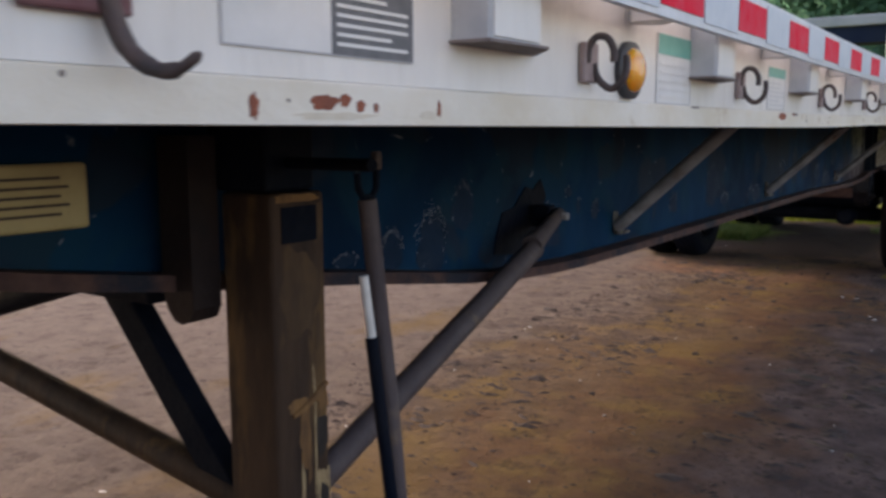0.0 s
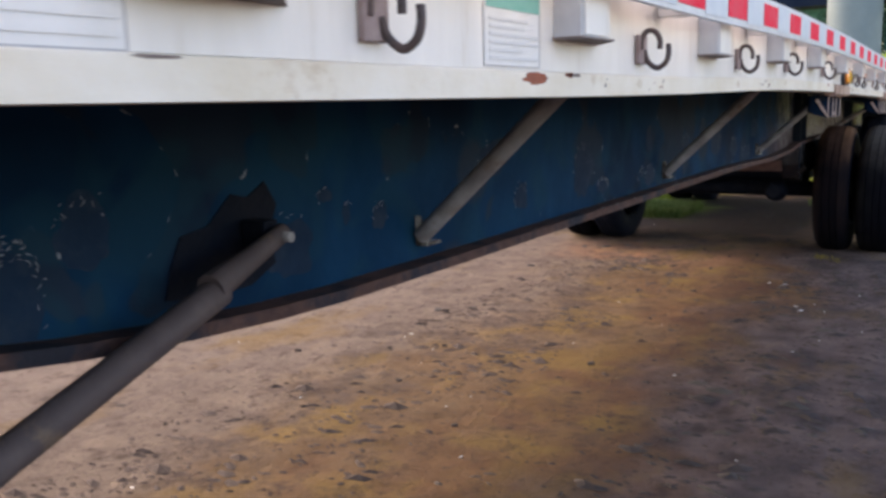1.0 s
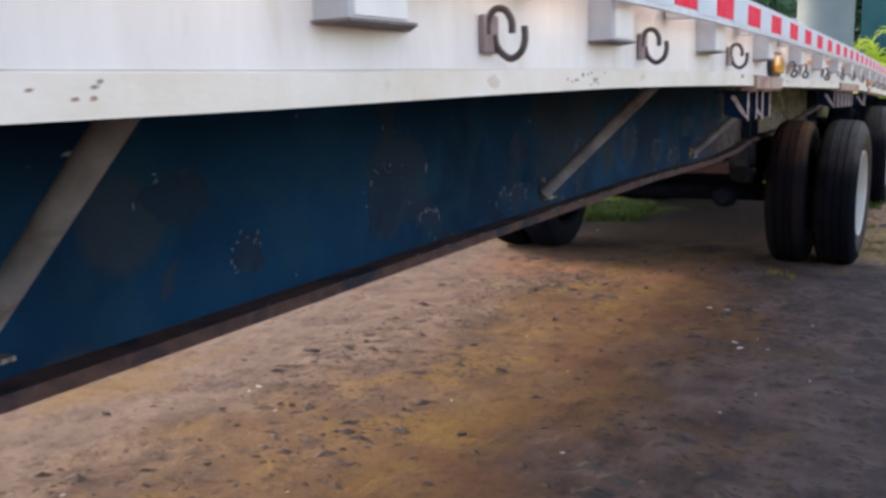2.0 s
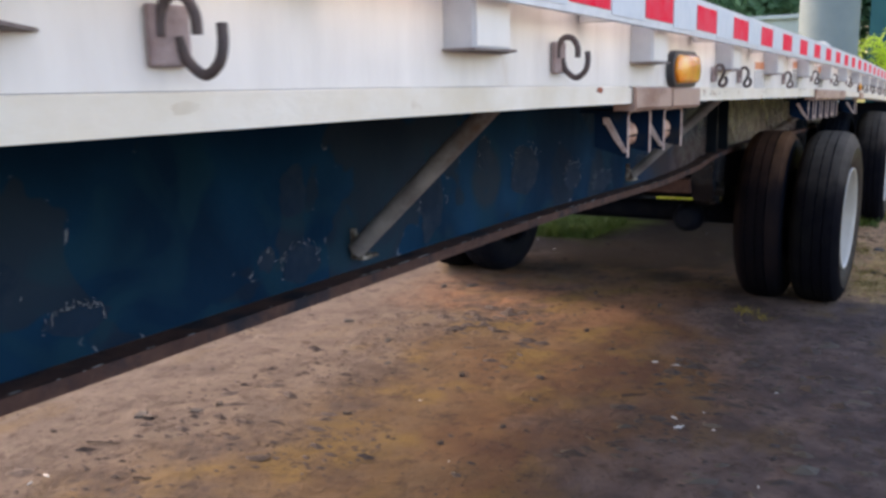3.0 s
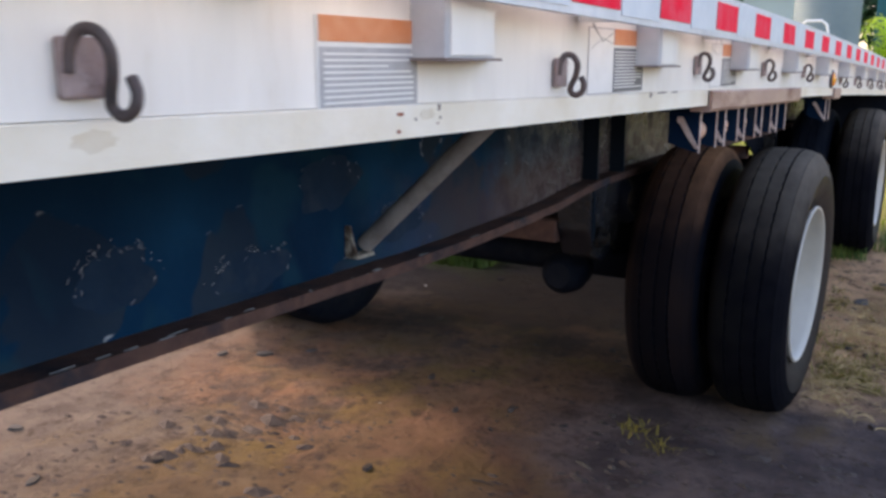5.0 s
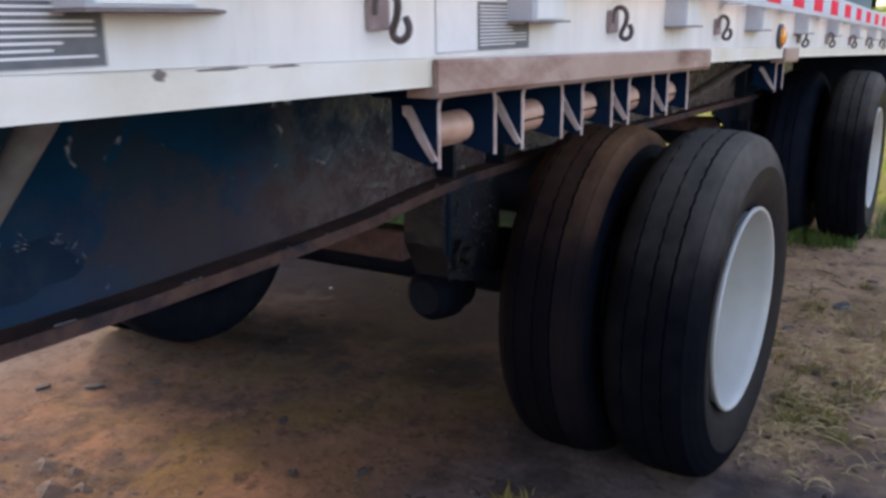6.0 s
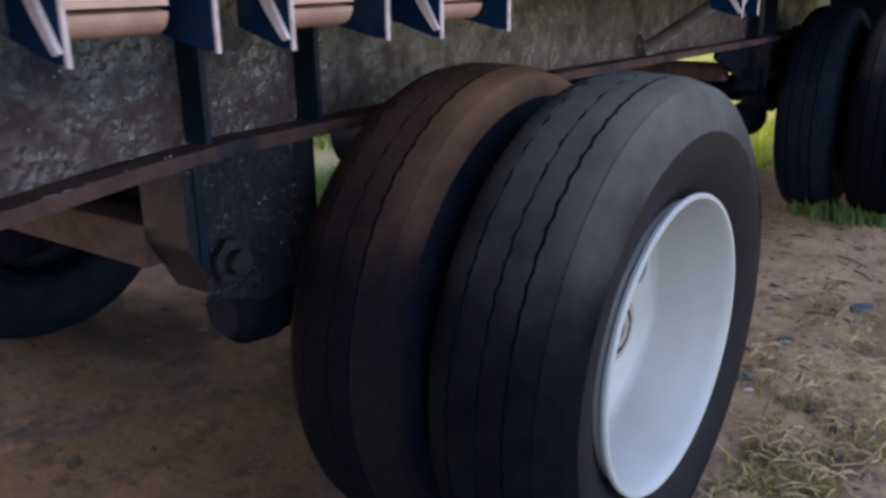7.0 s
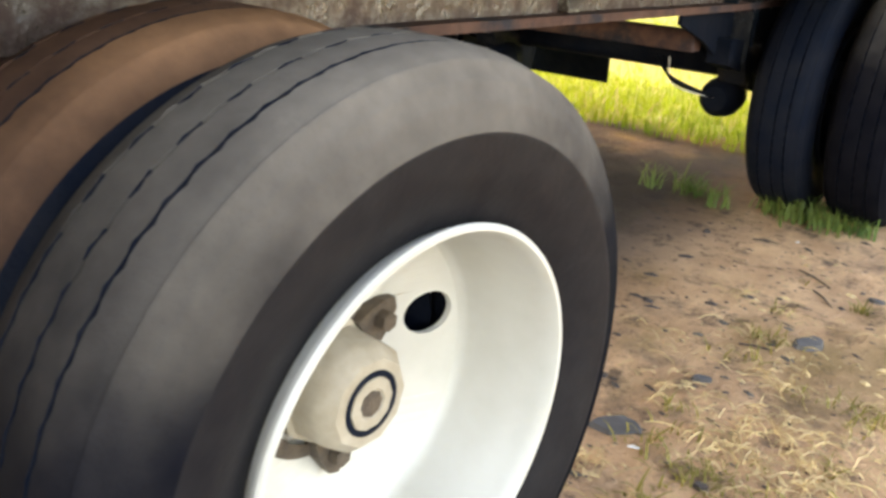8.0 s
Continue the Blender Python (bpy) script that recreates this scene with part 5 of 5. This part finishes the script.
# dark tank shape added to close the bright gap above the axle
tank = part("air_tank", sweep(bmesh.new(), [(-1.84, 9.3, 0.52), (-1.82, 9.3, 0.52), (-1.78, 9.3, 0.52), (-0.82, 9.3, 0.52), (-0.78, 9.3, 0.52), (-0.76, 9.3, 0.52)], [0.03, 0.09, 0.125, 0.125, 0.09, 0.03], 28), BLACK, trailer, "added black tank shape closing the bright gap between the beams")
for x in (-1.6, -1.0):
    part("tank_strap", box(bmesh.new(), x - 0.015, x + 0.015, 9.285, 9.315, 0.64, 1.29 + sag(9.3), 0.002), BLACK, tank)


# ---- plants, litter and stones on the yard ----
def blades(name, spots, material, length, width, lean, label, category):
    """Single tapered blades joined into one thing nobody could count."""
    verts, faces = [], []
    for x, y, z in spots:
        a = random.uniform(0, 2 * math.pi)
        h = length * random.uniform(0.5, 1.15)
        w = width * random.uniform(0.6, 1.2)
        k = lean * random.uniform(0.2, 1.3) * h
        c, s = math.cos(a), math.sin(a)
        b = len(verts)
        for f, g, q in ((0.0, 0.0, 1.0), (0.45, 0.30, 0.8), (0.8, 0.75, 0.5)):
            for side in (-1, 1):
                verts.append((x + k * g * c - side * w * q * s / 2, y + k * g * s + side * w * q * c / 2, z + h * f * (1 - 0.25 * lean * f)))
        verts.append((x + k * 1.25 * c, y + k * 1.25 * s, z + h * (1 - 0.3 * lean)))
        faces += [(b, b + 1, b + 3, b + 2), (b + 2, b + 3, b + 5, b + 4), (b + 4, b + 5, b + 6)]
    me = bpy.data.meshes.new(name)
    me.from_pydata(verts, [], faces)
    me.materials.append(material)
    return tagged(new(name, me), label, category, kind="stuff")


def scatter(count, x0, x1, y0, y1, clump=0.0):
    out = []
    while len(out) < count:
        x, y = random.uniform(x0, x1), random.uniform(y0, y1)
        if clump and noise.noise((x * 2.2, y * 2.2, 3.3)) < clump * random.random():
            continue
        out.append((x, y, ground_height(x, y) - 0.004))
    return out


def tuft(cx, cy, r, count):
    return [(cx + r * random.gauss(0, 0.5), cy + r * random.gauss(0, 0.5), ground_height(cx, cy) - 0.005) for _ in range(count)]


field = scatter(15000, -14, -5.2, 9.6, 22.0) + scatter(5000, -2.75, -2.0, 9.4, 10.3)
blades("grass_field", field, GRASSG, 0.13, 0.012, 0.5, "green grass on the far side of the yard", "grass")
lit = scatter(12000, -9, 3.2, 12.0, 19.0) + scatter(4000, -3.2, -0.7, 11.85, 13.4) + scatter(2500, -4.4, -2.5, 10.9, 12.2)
blades("yellow_grass", lit, GRASSY, 0.10, 0.010, 0.5, "yellow-green grass behind the trailer, sunlight painted into its colour", "grass")
tufts = []
for cx, cy, r, k in ((-0.30, 10.98, 0.10, 110), (-0.16, 10.93, 0.09, 90), (-0.42, 11.0, 0.07, 60), (-0.05, 10.98, 0.06, 50), (-0.78, 11.0, 0.08, 60), (-0.95, 10.95, 0.06, 30), (0.10, 11.35, 0.09, 60), (0.12, 11.7, 0.09, 60), (-0.62, 10.9, 0.05, 25)):
    tufts += tuft(cx, cy, r, k)
blades("grass_tuft", tufts, GRASSG, 0.13, 0.009, 0.6, "green grass tufts round the rear wheel", "grass")
weeds = []
for cx, cy, r, k in ((-0.42, 7.62, 0.06, 40), (-0.30, 7.52, 0.05, 25), (0.10, 8.55, 0.07, 60), (0.20, 8.72, 0.1, 60), (0.05, 8.80, 0.08, 50), (-0.02, 9.05, 0.1, 40), (0.30, 8.95, 0.12, 40)):
    weeds += tuft(cx, cy, r, k)
weed_rng = random.Random(63)
for _ in range(24):
    weeds += tuft(weed_rng.uniform(-0.1, 0.75), weed_rng.uniform(9.15, 10.4), weed_rng.uniform(0.02, 0.06), weed_rng.randint(6, 26))
blades("low_weed", weeds, OLIVE, 0.05, 0.007, 1.0, "low olive-green weeds in the dirt beside the wheel", "weed")


moss = []
for cx, cy, r, k in ((0.12, 8.50, 0.07, 260), (0.20, 8.62, 0.08, 260), (0.08, 8.70, 0.07, 200), (0.26, 8.48, 0.05, 120), (0.28, 8.85, 0.08, 140), (0.12, 9.0, 0.09, 140)):
    moss += tuft(cx, cy, r, k)
blades("olive_weed", moss, OLIVE, 0.030, 0.006, 1.2, "matted olive weed against the tyre", "weed")


def straw_mat(name, spots, label):
    """Dry stems lying crossed and curled on the ground, with long thick runners among them."""
    bm = bmesh.new()
    rng_run = random.Random(19)
    for _ in range(26):
        x, y = rng_run.gauss(0.22, 0.10), rng_run.gauss(8.60, 0.17)
        a, ln = rng_run.uniform(0, 6.28), rng_run.uniform(0.12, 0.34)
        pts, rad, r = [], [], rng_run.uniform(0.0016, 0.0030)
        for i in range(9):
            pts.append((x, y, ground_height(x, y) + 0.004 + 0.014 * abs(math.sin(i * 1.1 + a))))
            rad.append(r * (1.0 - 0.08 * i))
            x += ln / 8 * math.cos(a)
            y += ln / 8 * math.sin(a)
            a += rng_run.gauss(0, 0.32)
        sweep(bm, pts, rad, 5, False)
    for cx, cy, r, k in spots:
        for _ in range(k):
            x, y = cx + random.gauss(0, r), cy + random.gauss(0, r)
            a, bend = random.uniform(0, 2 * math.pi), random.uniform(-1.1, 1.1)
            ln = random.uniform(0.02, 0.085)
            z = ground_height(x, y) + random.uniform(0.001, 0.018)
            pts = []
            for i in range(5):
                pts.append((x, y, z + 0.012 * math.sin(math.pi * i / 4)))
                x += ln / 4 * math.cos(a)
                y += ln / 4 * math.sin(a)
                a += bend / 4
            sweep(bm, pts, random.uniform(0.0007, 0.0017), 3, False)
    ob = new(name, finish(name, bm, STRAW))
    return tagged(ob, label, "straw", kind="stuff")


random.seed(77)
patches = [(random.gauss(0.18, 0.14), random.gauss(8.90, 0.30), random.uniform(0.02, 0.06), random.randint(12, 34)) for _ in range(34)]
patches += [(random.gauss(0.05, 0.2), random.gauss(9.6, 0.4), random.uniform(0.02, 0.06), random.randint(5, 16)) for _ in range(22)]
straw_mat("dry_straw", patches, "tangled dry straw and runners beside the wheel")


def flake(name, x, y, length, width, height, material, label, category, group, turn):
    """A thin bent scrap or a stone with an uneven outline."""
    bm = bmesh.new()
    k = 10
    rng = random.Random(int((x * 131 + y * 977) * 100) % 99991)
    low, high = [], []
    for i in range(k):
        a = 2 * math.pi * i / k
        r = rng.uniform(0.75, 1.05)
        low.append(bm.verts.new((length / 2 * r * math.cos(a), width / 2 * r * math.sin(a), 0)))
        high.append(bm.verts.new((length / 2 * r * 0.82 * math.cos(a), width / 2 * r * 0.82 * math.sin(a), height * rng.uniform(0.7, 1.1))))
    for i in range(k):
        bm.faces.new((low[i], low[(i + 1) % k], high[(i + 1) % k], high[i]))
    bm.faces.new(high)
    bm.faces.new(low[::-1])
    ob = thing(name, bm, material, label, category, group)
    ob.matrix_basis = pose(x, y, ground_height(x, y) - 0.002, 0, 0, turn)
    return ob


for x, y, s in ((-2.05, 4.48, 0.03), (-1.19, 4.67, 0.016), (-0.34, 5.94, 0.035), (-0.30, 5.86, 0.055), (-0.51, 6.57, 0.04), (-0.60, 6.56, 0.03), (-1.31, 5.67, 0.012), (-1.8, 4.3, 0.016), (-0.2, 5.0, 0.02), (0.05, 5.5, 0.018), (-2.05, 4.42, 0.02), (-1.0, 3.2, 0.02), (-0.6, 4.4, 0.016), (-0.12, 5.25, 0.014), (-0.25, 6.05, 0.02), (-0.9, 5.2, 0.012), (-1.3, 3.6, 0.012), (-1.9, 3.4, 0.016), (-0.05, 6.4, 0.014), (-2.9, 10.2, 0.05), (-2.6, 10.5, 0.04)):
    flake("litter_scrap", x, y, s * 1.25, s * 0.30, 0.005, SCRAP, "small pale scrap lying on the dirt", "litter", "scraps on the yard", random.uniform(0, 180))
for x, y, s, h in ((0.09, 9.81, 0.13, 0.016), (-0.13, 9.06, 0.15, 0.014), (-0.06, 9.4, 0.07, 0.012), (0.16, 10.3, 0.06, 0.012), (-2.1, 7.55, 0.09, 0.012), (-1.95, 7.7, 0.06, 0.01), (-2.25, 7.45, 0.07, 0.01), (-2.2, 5.0, 0.10, 0.01), (-2.05, 5.15, 0.07, 0.008), (-2.3, 6.5, 0.08, 0.01), (-1.9, 6.3, 0.07, 0.01), (0.02, 6.61, 0.05, 0.015), (-1.7, 6.0, 0.05, 0.008)):
    flake("stone", x, y, s, s * 0.6, h, STONE, "flat grey stone bedded in the dirt", "stone", "stones in the yard", random.uniform(0, 180))
rng = random.Random(11)
for _ in range(170):
    x, y = rng.uniform(-2.4, 0.55), rng.uniform(2.2, 10.6)
    if abs(y - 8.17) < 0.45 and -0.7 < x < 0.1:
        continue
    s = 0.012 + 0.045 * rng.random() ** 2.5
    flake("dirt_clod", x, y, s, s * rng.uniform(0.4, 0.8), s * 0.3, TWIG, "small dark clod on the dirt", "clod", "clods on the yard", rng.uniform(0, 180))
for x, y, a, ln in ((-1.53, 6.99, 20, 0.03), (-0.05, 10.35, -35, 0.16), (0.02, 10.2, -50, 0.14), (-0.3, 10.6, 10, 0.1), (-1.75, 4.62, 15, 0.06), (-0.55, 6.1, 30, 0.10), (-0.25, 6.35, -10, 0.12), (-0.2, 6.75, 5, 0.10), (-0.45, 5.6, 40, 0.08), (-2.1, 4.75, 20, 0.14), (-0.7, 7.0, 0, 0.08), (0.12, 7.4, 25, 0.09), (-0.02, 9.7, 15, 0.1)):
    c, s = math.cos(radians(a)) * ln / 2, math.sin(radians(a)) * ln / 2
    z = ground_height(x, y) + 0.003
    thing("twig", sweep(bmesh.new(), [(-c, -s, 0), (-c * 0.2 + 0.006, -s * 0.2, 0.004), (c, s, 0.001)], [0.003, 0.0035, 0.0015], 6), TWIG, "short dark twig on the dirt", "twig", "twigs on the yard", at=(x, y, z))


def crumbs(name, count, x0, x1, y0, y1, material, label, seed, least=0.005, most=0.014):
    """Countless small crumbs of soil, bark and leaf lying about."""
    rng = random.Random(seed)
    verts, faces = [], []
    while count:
        x, y = rng.uniform(x0, x1), rng.uniform(y0, y1)
        if noise.noise((x * 1.7, y * 1.7, seed)) < rng.uniform(-0.5, 0.45):
            continue
        count -= 1
        s = rng.uniform(least, most) * (2.4 if rng.random() < 0.14 else 1)
        a, q = rng.uniform(-0.6, 0.6), rng.uniform(0.2, 0.6)
        z = ground_height(x, y)
        c, d = math.cos(a), math.sin(a)
        b = len(verts)
        for u, v in ((1, 0.2), (0.3, 1), (-0.9, 0.5), (-0.7, -0.7), (0.5, -1)):
            px, py = s * u, s * q * v
            verts.append((x + px * c - py * d, y + px * d + py * c, z - 0.001))
        verts.append((x, y, z + s * rng.uniform(0.12, 0.35)))
        faces += [(b + k, b + (k + 1) % 5, b + 5) for k in range(5)]
    me = bpy.data.meshes.new(name)
    me.from_pydata(verts, [], faces)
    me.materials.append(material)
    return tagged(new(name, me), label, "debris", kind="stuff")


crumbs("soil_crumbs", 2300, -0.9, 0.9, 2.0, 11.0, TWIG, "dark soil crumbs and bark bits scattered on the dirt", 3)
crumbs("dry_bits", 1100, -3.0, 0.8, 1.5, 11.0, TWIG, "small dark bits scattered on the dirt", 8)
crumbs("leaf_litter", 950, -0.55, 0.6, 2.6, 7.8, TWIG, "dark rotted leaf bits on the damp dirt", 31, 0.011, 0.030)
crumbs("mulch_bits", 300, -0.2, 0.8, 8.7, 10.8, BARK, "brown mulch and leaf bits on the sandy dirt", 57, 0.004, 0.013)
crumbs("dry_chaff", 500, -0.2, 0.8, 8.5, 10.6, STRAW, "pale dry chaff strewn on the sandy dirt", 58, 0.004, 0.011)
crumbs("leaf_heap", 90, -2.25, -1.45, 2.6, 7.4, LEAFB, "grey dead leaves heaped in a line on the dirt", 71, 0.014, 0.034)
crumbs("bark_bits", 170, -0.5, 0.5, 3.2, 7.4, BARK, "dark bark pieces on the damp dirt", 72, 0.012, 0.034)
crumbs("leaf_bits", 1300, -2.15, -1.15, 1.6, 7.2, LEAFB, "dry grey-brown leaf bits in a trash line on the dirt", 44, 0.008, 0.024)
crumbs("pale_grit", 30, -3.0, 0.8, 1.5, 11.0, SCRAP, "fine pale grit on the dirt", 21)


# ---- distance: canopy, low building, trees ----
canopy = tagged(new("canopy"), "grey concrete beam canopy on a round column", "canopy")
part("roof_slab", box(bmesh.new(), -6.2, 4.6, 21.85, 22.9, 3.56, 3.80, 0.03), ROOFM, canopy, "grey roof edge")
part("soffit", box(bmesh.new(), -6.0, 4.4, 21.95, 22.8, 3.18, 3.555), ROOFD, canopy, "dark beam under the roof edge")
part("column", sweep(bmesh.new(), [(-1.72, 21.3, -0.05), (-1.72, 21.3, 3.80)], 0.54, 48), CONCRETE, canopy, "round grey concrete column")
hut = tagged(new("low_building"), "low pale green rendered building with a flat roof", "building")
part("wall", box(bmesh.new(), -4.8, -2.6, 29.0, 34.0, -0.05, 2.92, 0.02), WALLP, hut)
part("roof", box(bmesh.new(), -4.9, -2.5, 28.9, 34.1, 2.922, 3.04, 0.02), WALLP, hut)
part("door", box(bmesh.new(), -4.2, -3.35, 28.96, 28.998, 0.0, 2.0, 0.005), ROOFM, hut)
hoop = [(-1.95, 20.0, -0.02), (-1.95, 20.0, 1.72), (-1.92, 20.0, 1.84), (-1.84, 20.0, 1.90), (-1.62, 20.0, 1.90), (-1.54, 20.0, 1.84), (-1.51, 20.0, 1.72), (-1.51, 20.0, -0.02)]
thing("pipe_hoop", sweep(bmesh.new(), hoop, 0.022, 10), PIPEW, "white bent pipe hoop standing in the yard", "pipe hoop")
shed = tagged(new("shed"), "dark teal sheet-walled shed beyond the yard", "building")
part("wall", box(bmesh.new(), -2.2, 12.0, 36.0, 40.0, -0.05, 5.6, 0.02), SHEDT, shed)
part("roof", box(bmesh.new(), -2.4, 12.2, 35.8, 40.2, 5.602, 5.8, 0.02), ROOFM, shed)
far_wall = bmesh.new()
box(far_wall, -1.7, 14, 33.0, 33.3, -0.05, 2.0)
thing("low_wall", far_wall, ROOFD, "dark low wall beyond the yard", "wall", kind="structure")


def tree(x, y, height, crown_r, count, leaf, material, label):
    ob = tagged(new("tree"), label, "tree", "trees beyond the yard")
    ob.location = (x, y, 0)
    rng = random.Random(int(x * 17 + y * 7))
    trunk = bmesh.new()
    sweep(trunk, [(0, 0, -0.1), (0.05, 0.03, height * 0.3), (-0.04, 0.06, height * 0.6), (0, 0, height * 0.85)], [height * 0.035, height * 0.028, height * 0.018, height * 0.008], 10)
    for i in range(7):
        a, z = i * 2.4, height * (0.35 + 0.07 * i)
        q = crown_r * rng.uniform(0.5, 0.85)
        sweep(trunk, [(0, 0, z), (q * 0.5 * math.cos(a), q * 0.5 * math.sin(a), z + 0.12 * height), (q * math.cos(a), q * math.sin(a), z + 0.18 * height)], [height * 0.012, height * 0.008, height * 0.003], 6)
    part("trunk", trunk, BARK, ob)
    lobes = [(rng.gauss(0, crown_r * 0.45), rng.gauss(0, crown_r * 0.45), height * rng.uniform(0.38, 0.95), crown_r * rng.uniform(0.3, 0.55)) for _ in range(16)]
    verts, faces = [], []
    for _ in range(count):
        lx, ly, lz, lr = rng.choice(lobes)
        v = Vector((rng.gauss(0, 1), rng.gauss(0, 1), rng.gauss(0, 1))).normalized() * lr * rng.uniform(0.6, 1.05)
        c = Vector((lx, ly, lz)) + v
        u = Vector((rng.gauss(0, 1), rng.gauss(0, 1), rng.gauss(0, 0.5))).normalized()
        w = u.orthogonal().normalized()
        w.rotate(Matrix.Rotation(rng.uniform(0, 6.3), 3, u))
        s = leaf * rng.uniform(0.6, 1.3)
        b = len(verts)
        verts += [tuple(c - u * s), tuple(c + w * s * 0.4), tuple(c + u * s), tuple(c - w * s * 0.4)]
        faces.append((b, b + 1, b + 2, b + 3))
    me = bpy.data.meshes.new("crown")
    me.from_pydata(verts, [], faces)
    me.materials.append(material)
    crown = new("crown", me)
    crown.parent = ob
    return ob


for x, y, h, r in ((-8.5, 37, 8.5, 3.6), (-13, 40, 9.5, 4.2), (-18, 42, 8, 4.0), (-5.5, 42, 9.0, 3.8), (-24, 44, 9, 4.4), (-31, 40, 9, 4.5), (-3.2, 39, 7.0, 3.2), (-10.5, 46, 10, 4.5)):
    tree(x, y, h, r, 7500, 0.22, LEAF, "leafy green tree beyond the yard")
def palm_clump(x, y, height, fronds, label):
    """A clump of arching fronds, each a ribbed midrib with pairs of narrow leaflets."""
    ob = tagged(new("palm"), label, "palm", "palms in front of the low wall")
    ob.location = (x, y, 0)
    rng = random.Random(int(x * 31 + y * 13 + 500))
    stems = bmesh.new()
    verts, faces = [], []
    for i in range(fronds):
        a = i * 2.4 + rng.uniform(-0.4, 0.4)
        out, top = height * rng.uniform(0.25, 0.62), height * rng.uniform(0.62, 1.08)
        c, s = math.cos(a), math.sin(a)
        rib = [Vector((0.12 * c + out * c * f ** 1.6, 0.12 * s + out * s * f ** 1.6, top * (1 - (1 - f) ** 1.8) - 0.30 * top * f ** 4)) for f in (k / 10 for k in range(11))]
        sweep(stems, rib, [0.022 * (1 - 0.08 * k) for k in range(11)], 5)
        for k in range(3, 11):
            for half in (0.0, 0.5):
                p = rib[k] if not half else (rib[k] + rib[k - 1]) / 2
                way = (rib[k] - rib[k - 1]).normalized()
                side = way.cross(Vector((0, 0, 1))).normalized()
                for d in (-1, 1):
                    ln = height * 0.16 * rng.uniform(0.7, 1.15) * (1.25 - 0.07 * k)
                    tip = p + side * d * ln + way * ln * 0.75 - Vector((0, 0, ln * rng.uniform(0.1, 0.45)))
                    mid = (p + tip) / 2 + Vector((0, 0, ln * 0.12))
                    w = way * 0.022
                    b = len(verts)
                    verts += [tuple(p - w), tuple(p + w), tuple(mid - w * 1.2), tuple(mid + w * 1.2), tuple(tip)]
                    faces += [(b, b + 1, b + 3, b + 2), (b + 2, b + 3, b + 4)]
    part("stems", stems, PALM, ob)
    me = bpy.data.meshes.new("fronds")
    me.from_pydata(verts, [], faces)
    me.materials.append(PALM)
    leaves = new("fronds", me)
    leaves.parent = ob
    return ob


for x, y, h, n in ((-0.9, 30.5, 2.75, 34), (-0.1, 31.2, 3.0, 36), (0.7, 30.8, 2.7, 34), (1.6, 31.0, 2.9, 36), (2.5, 30.7, 2.6, 30)):
    palm_clump(x, y, h, n, "bright yellow-green palm clump in front of the low wall")
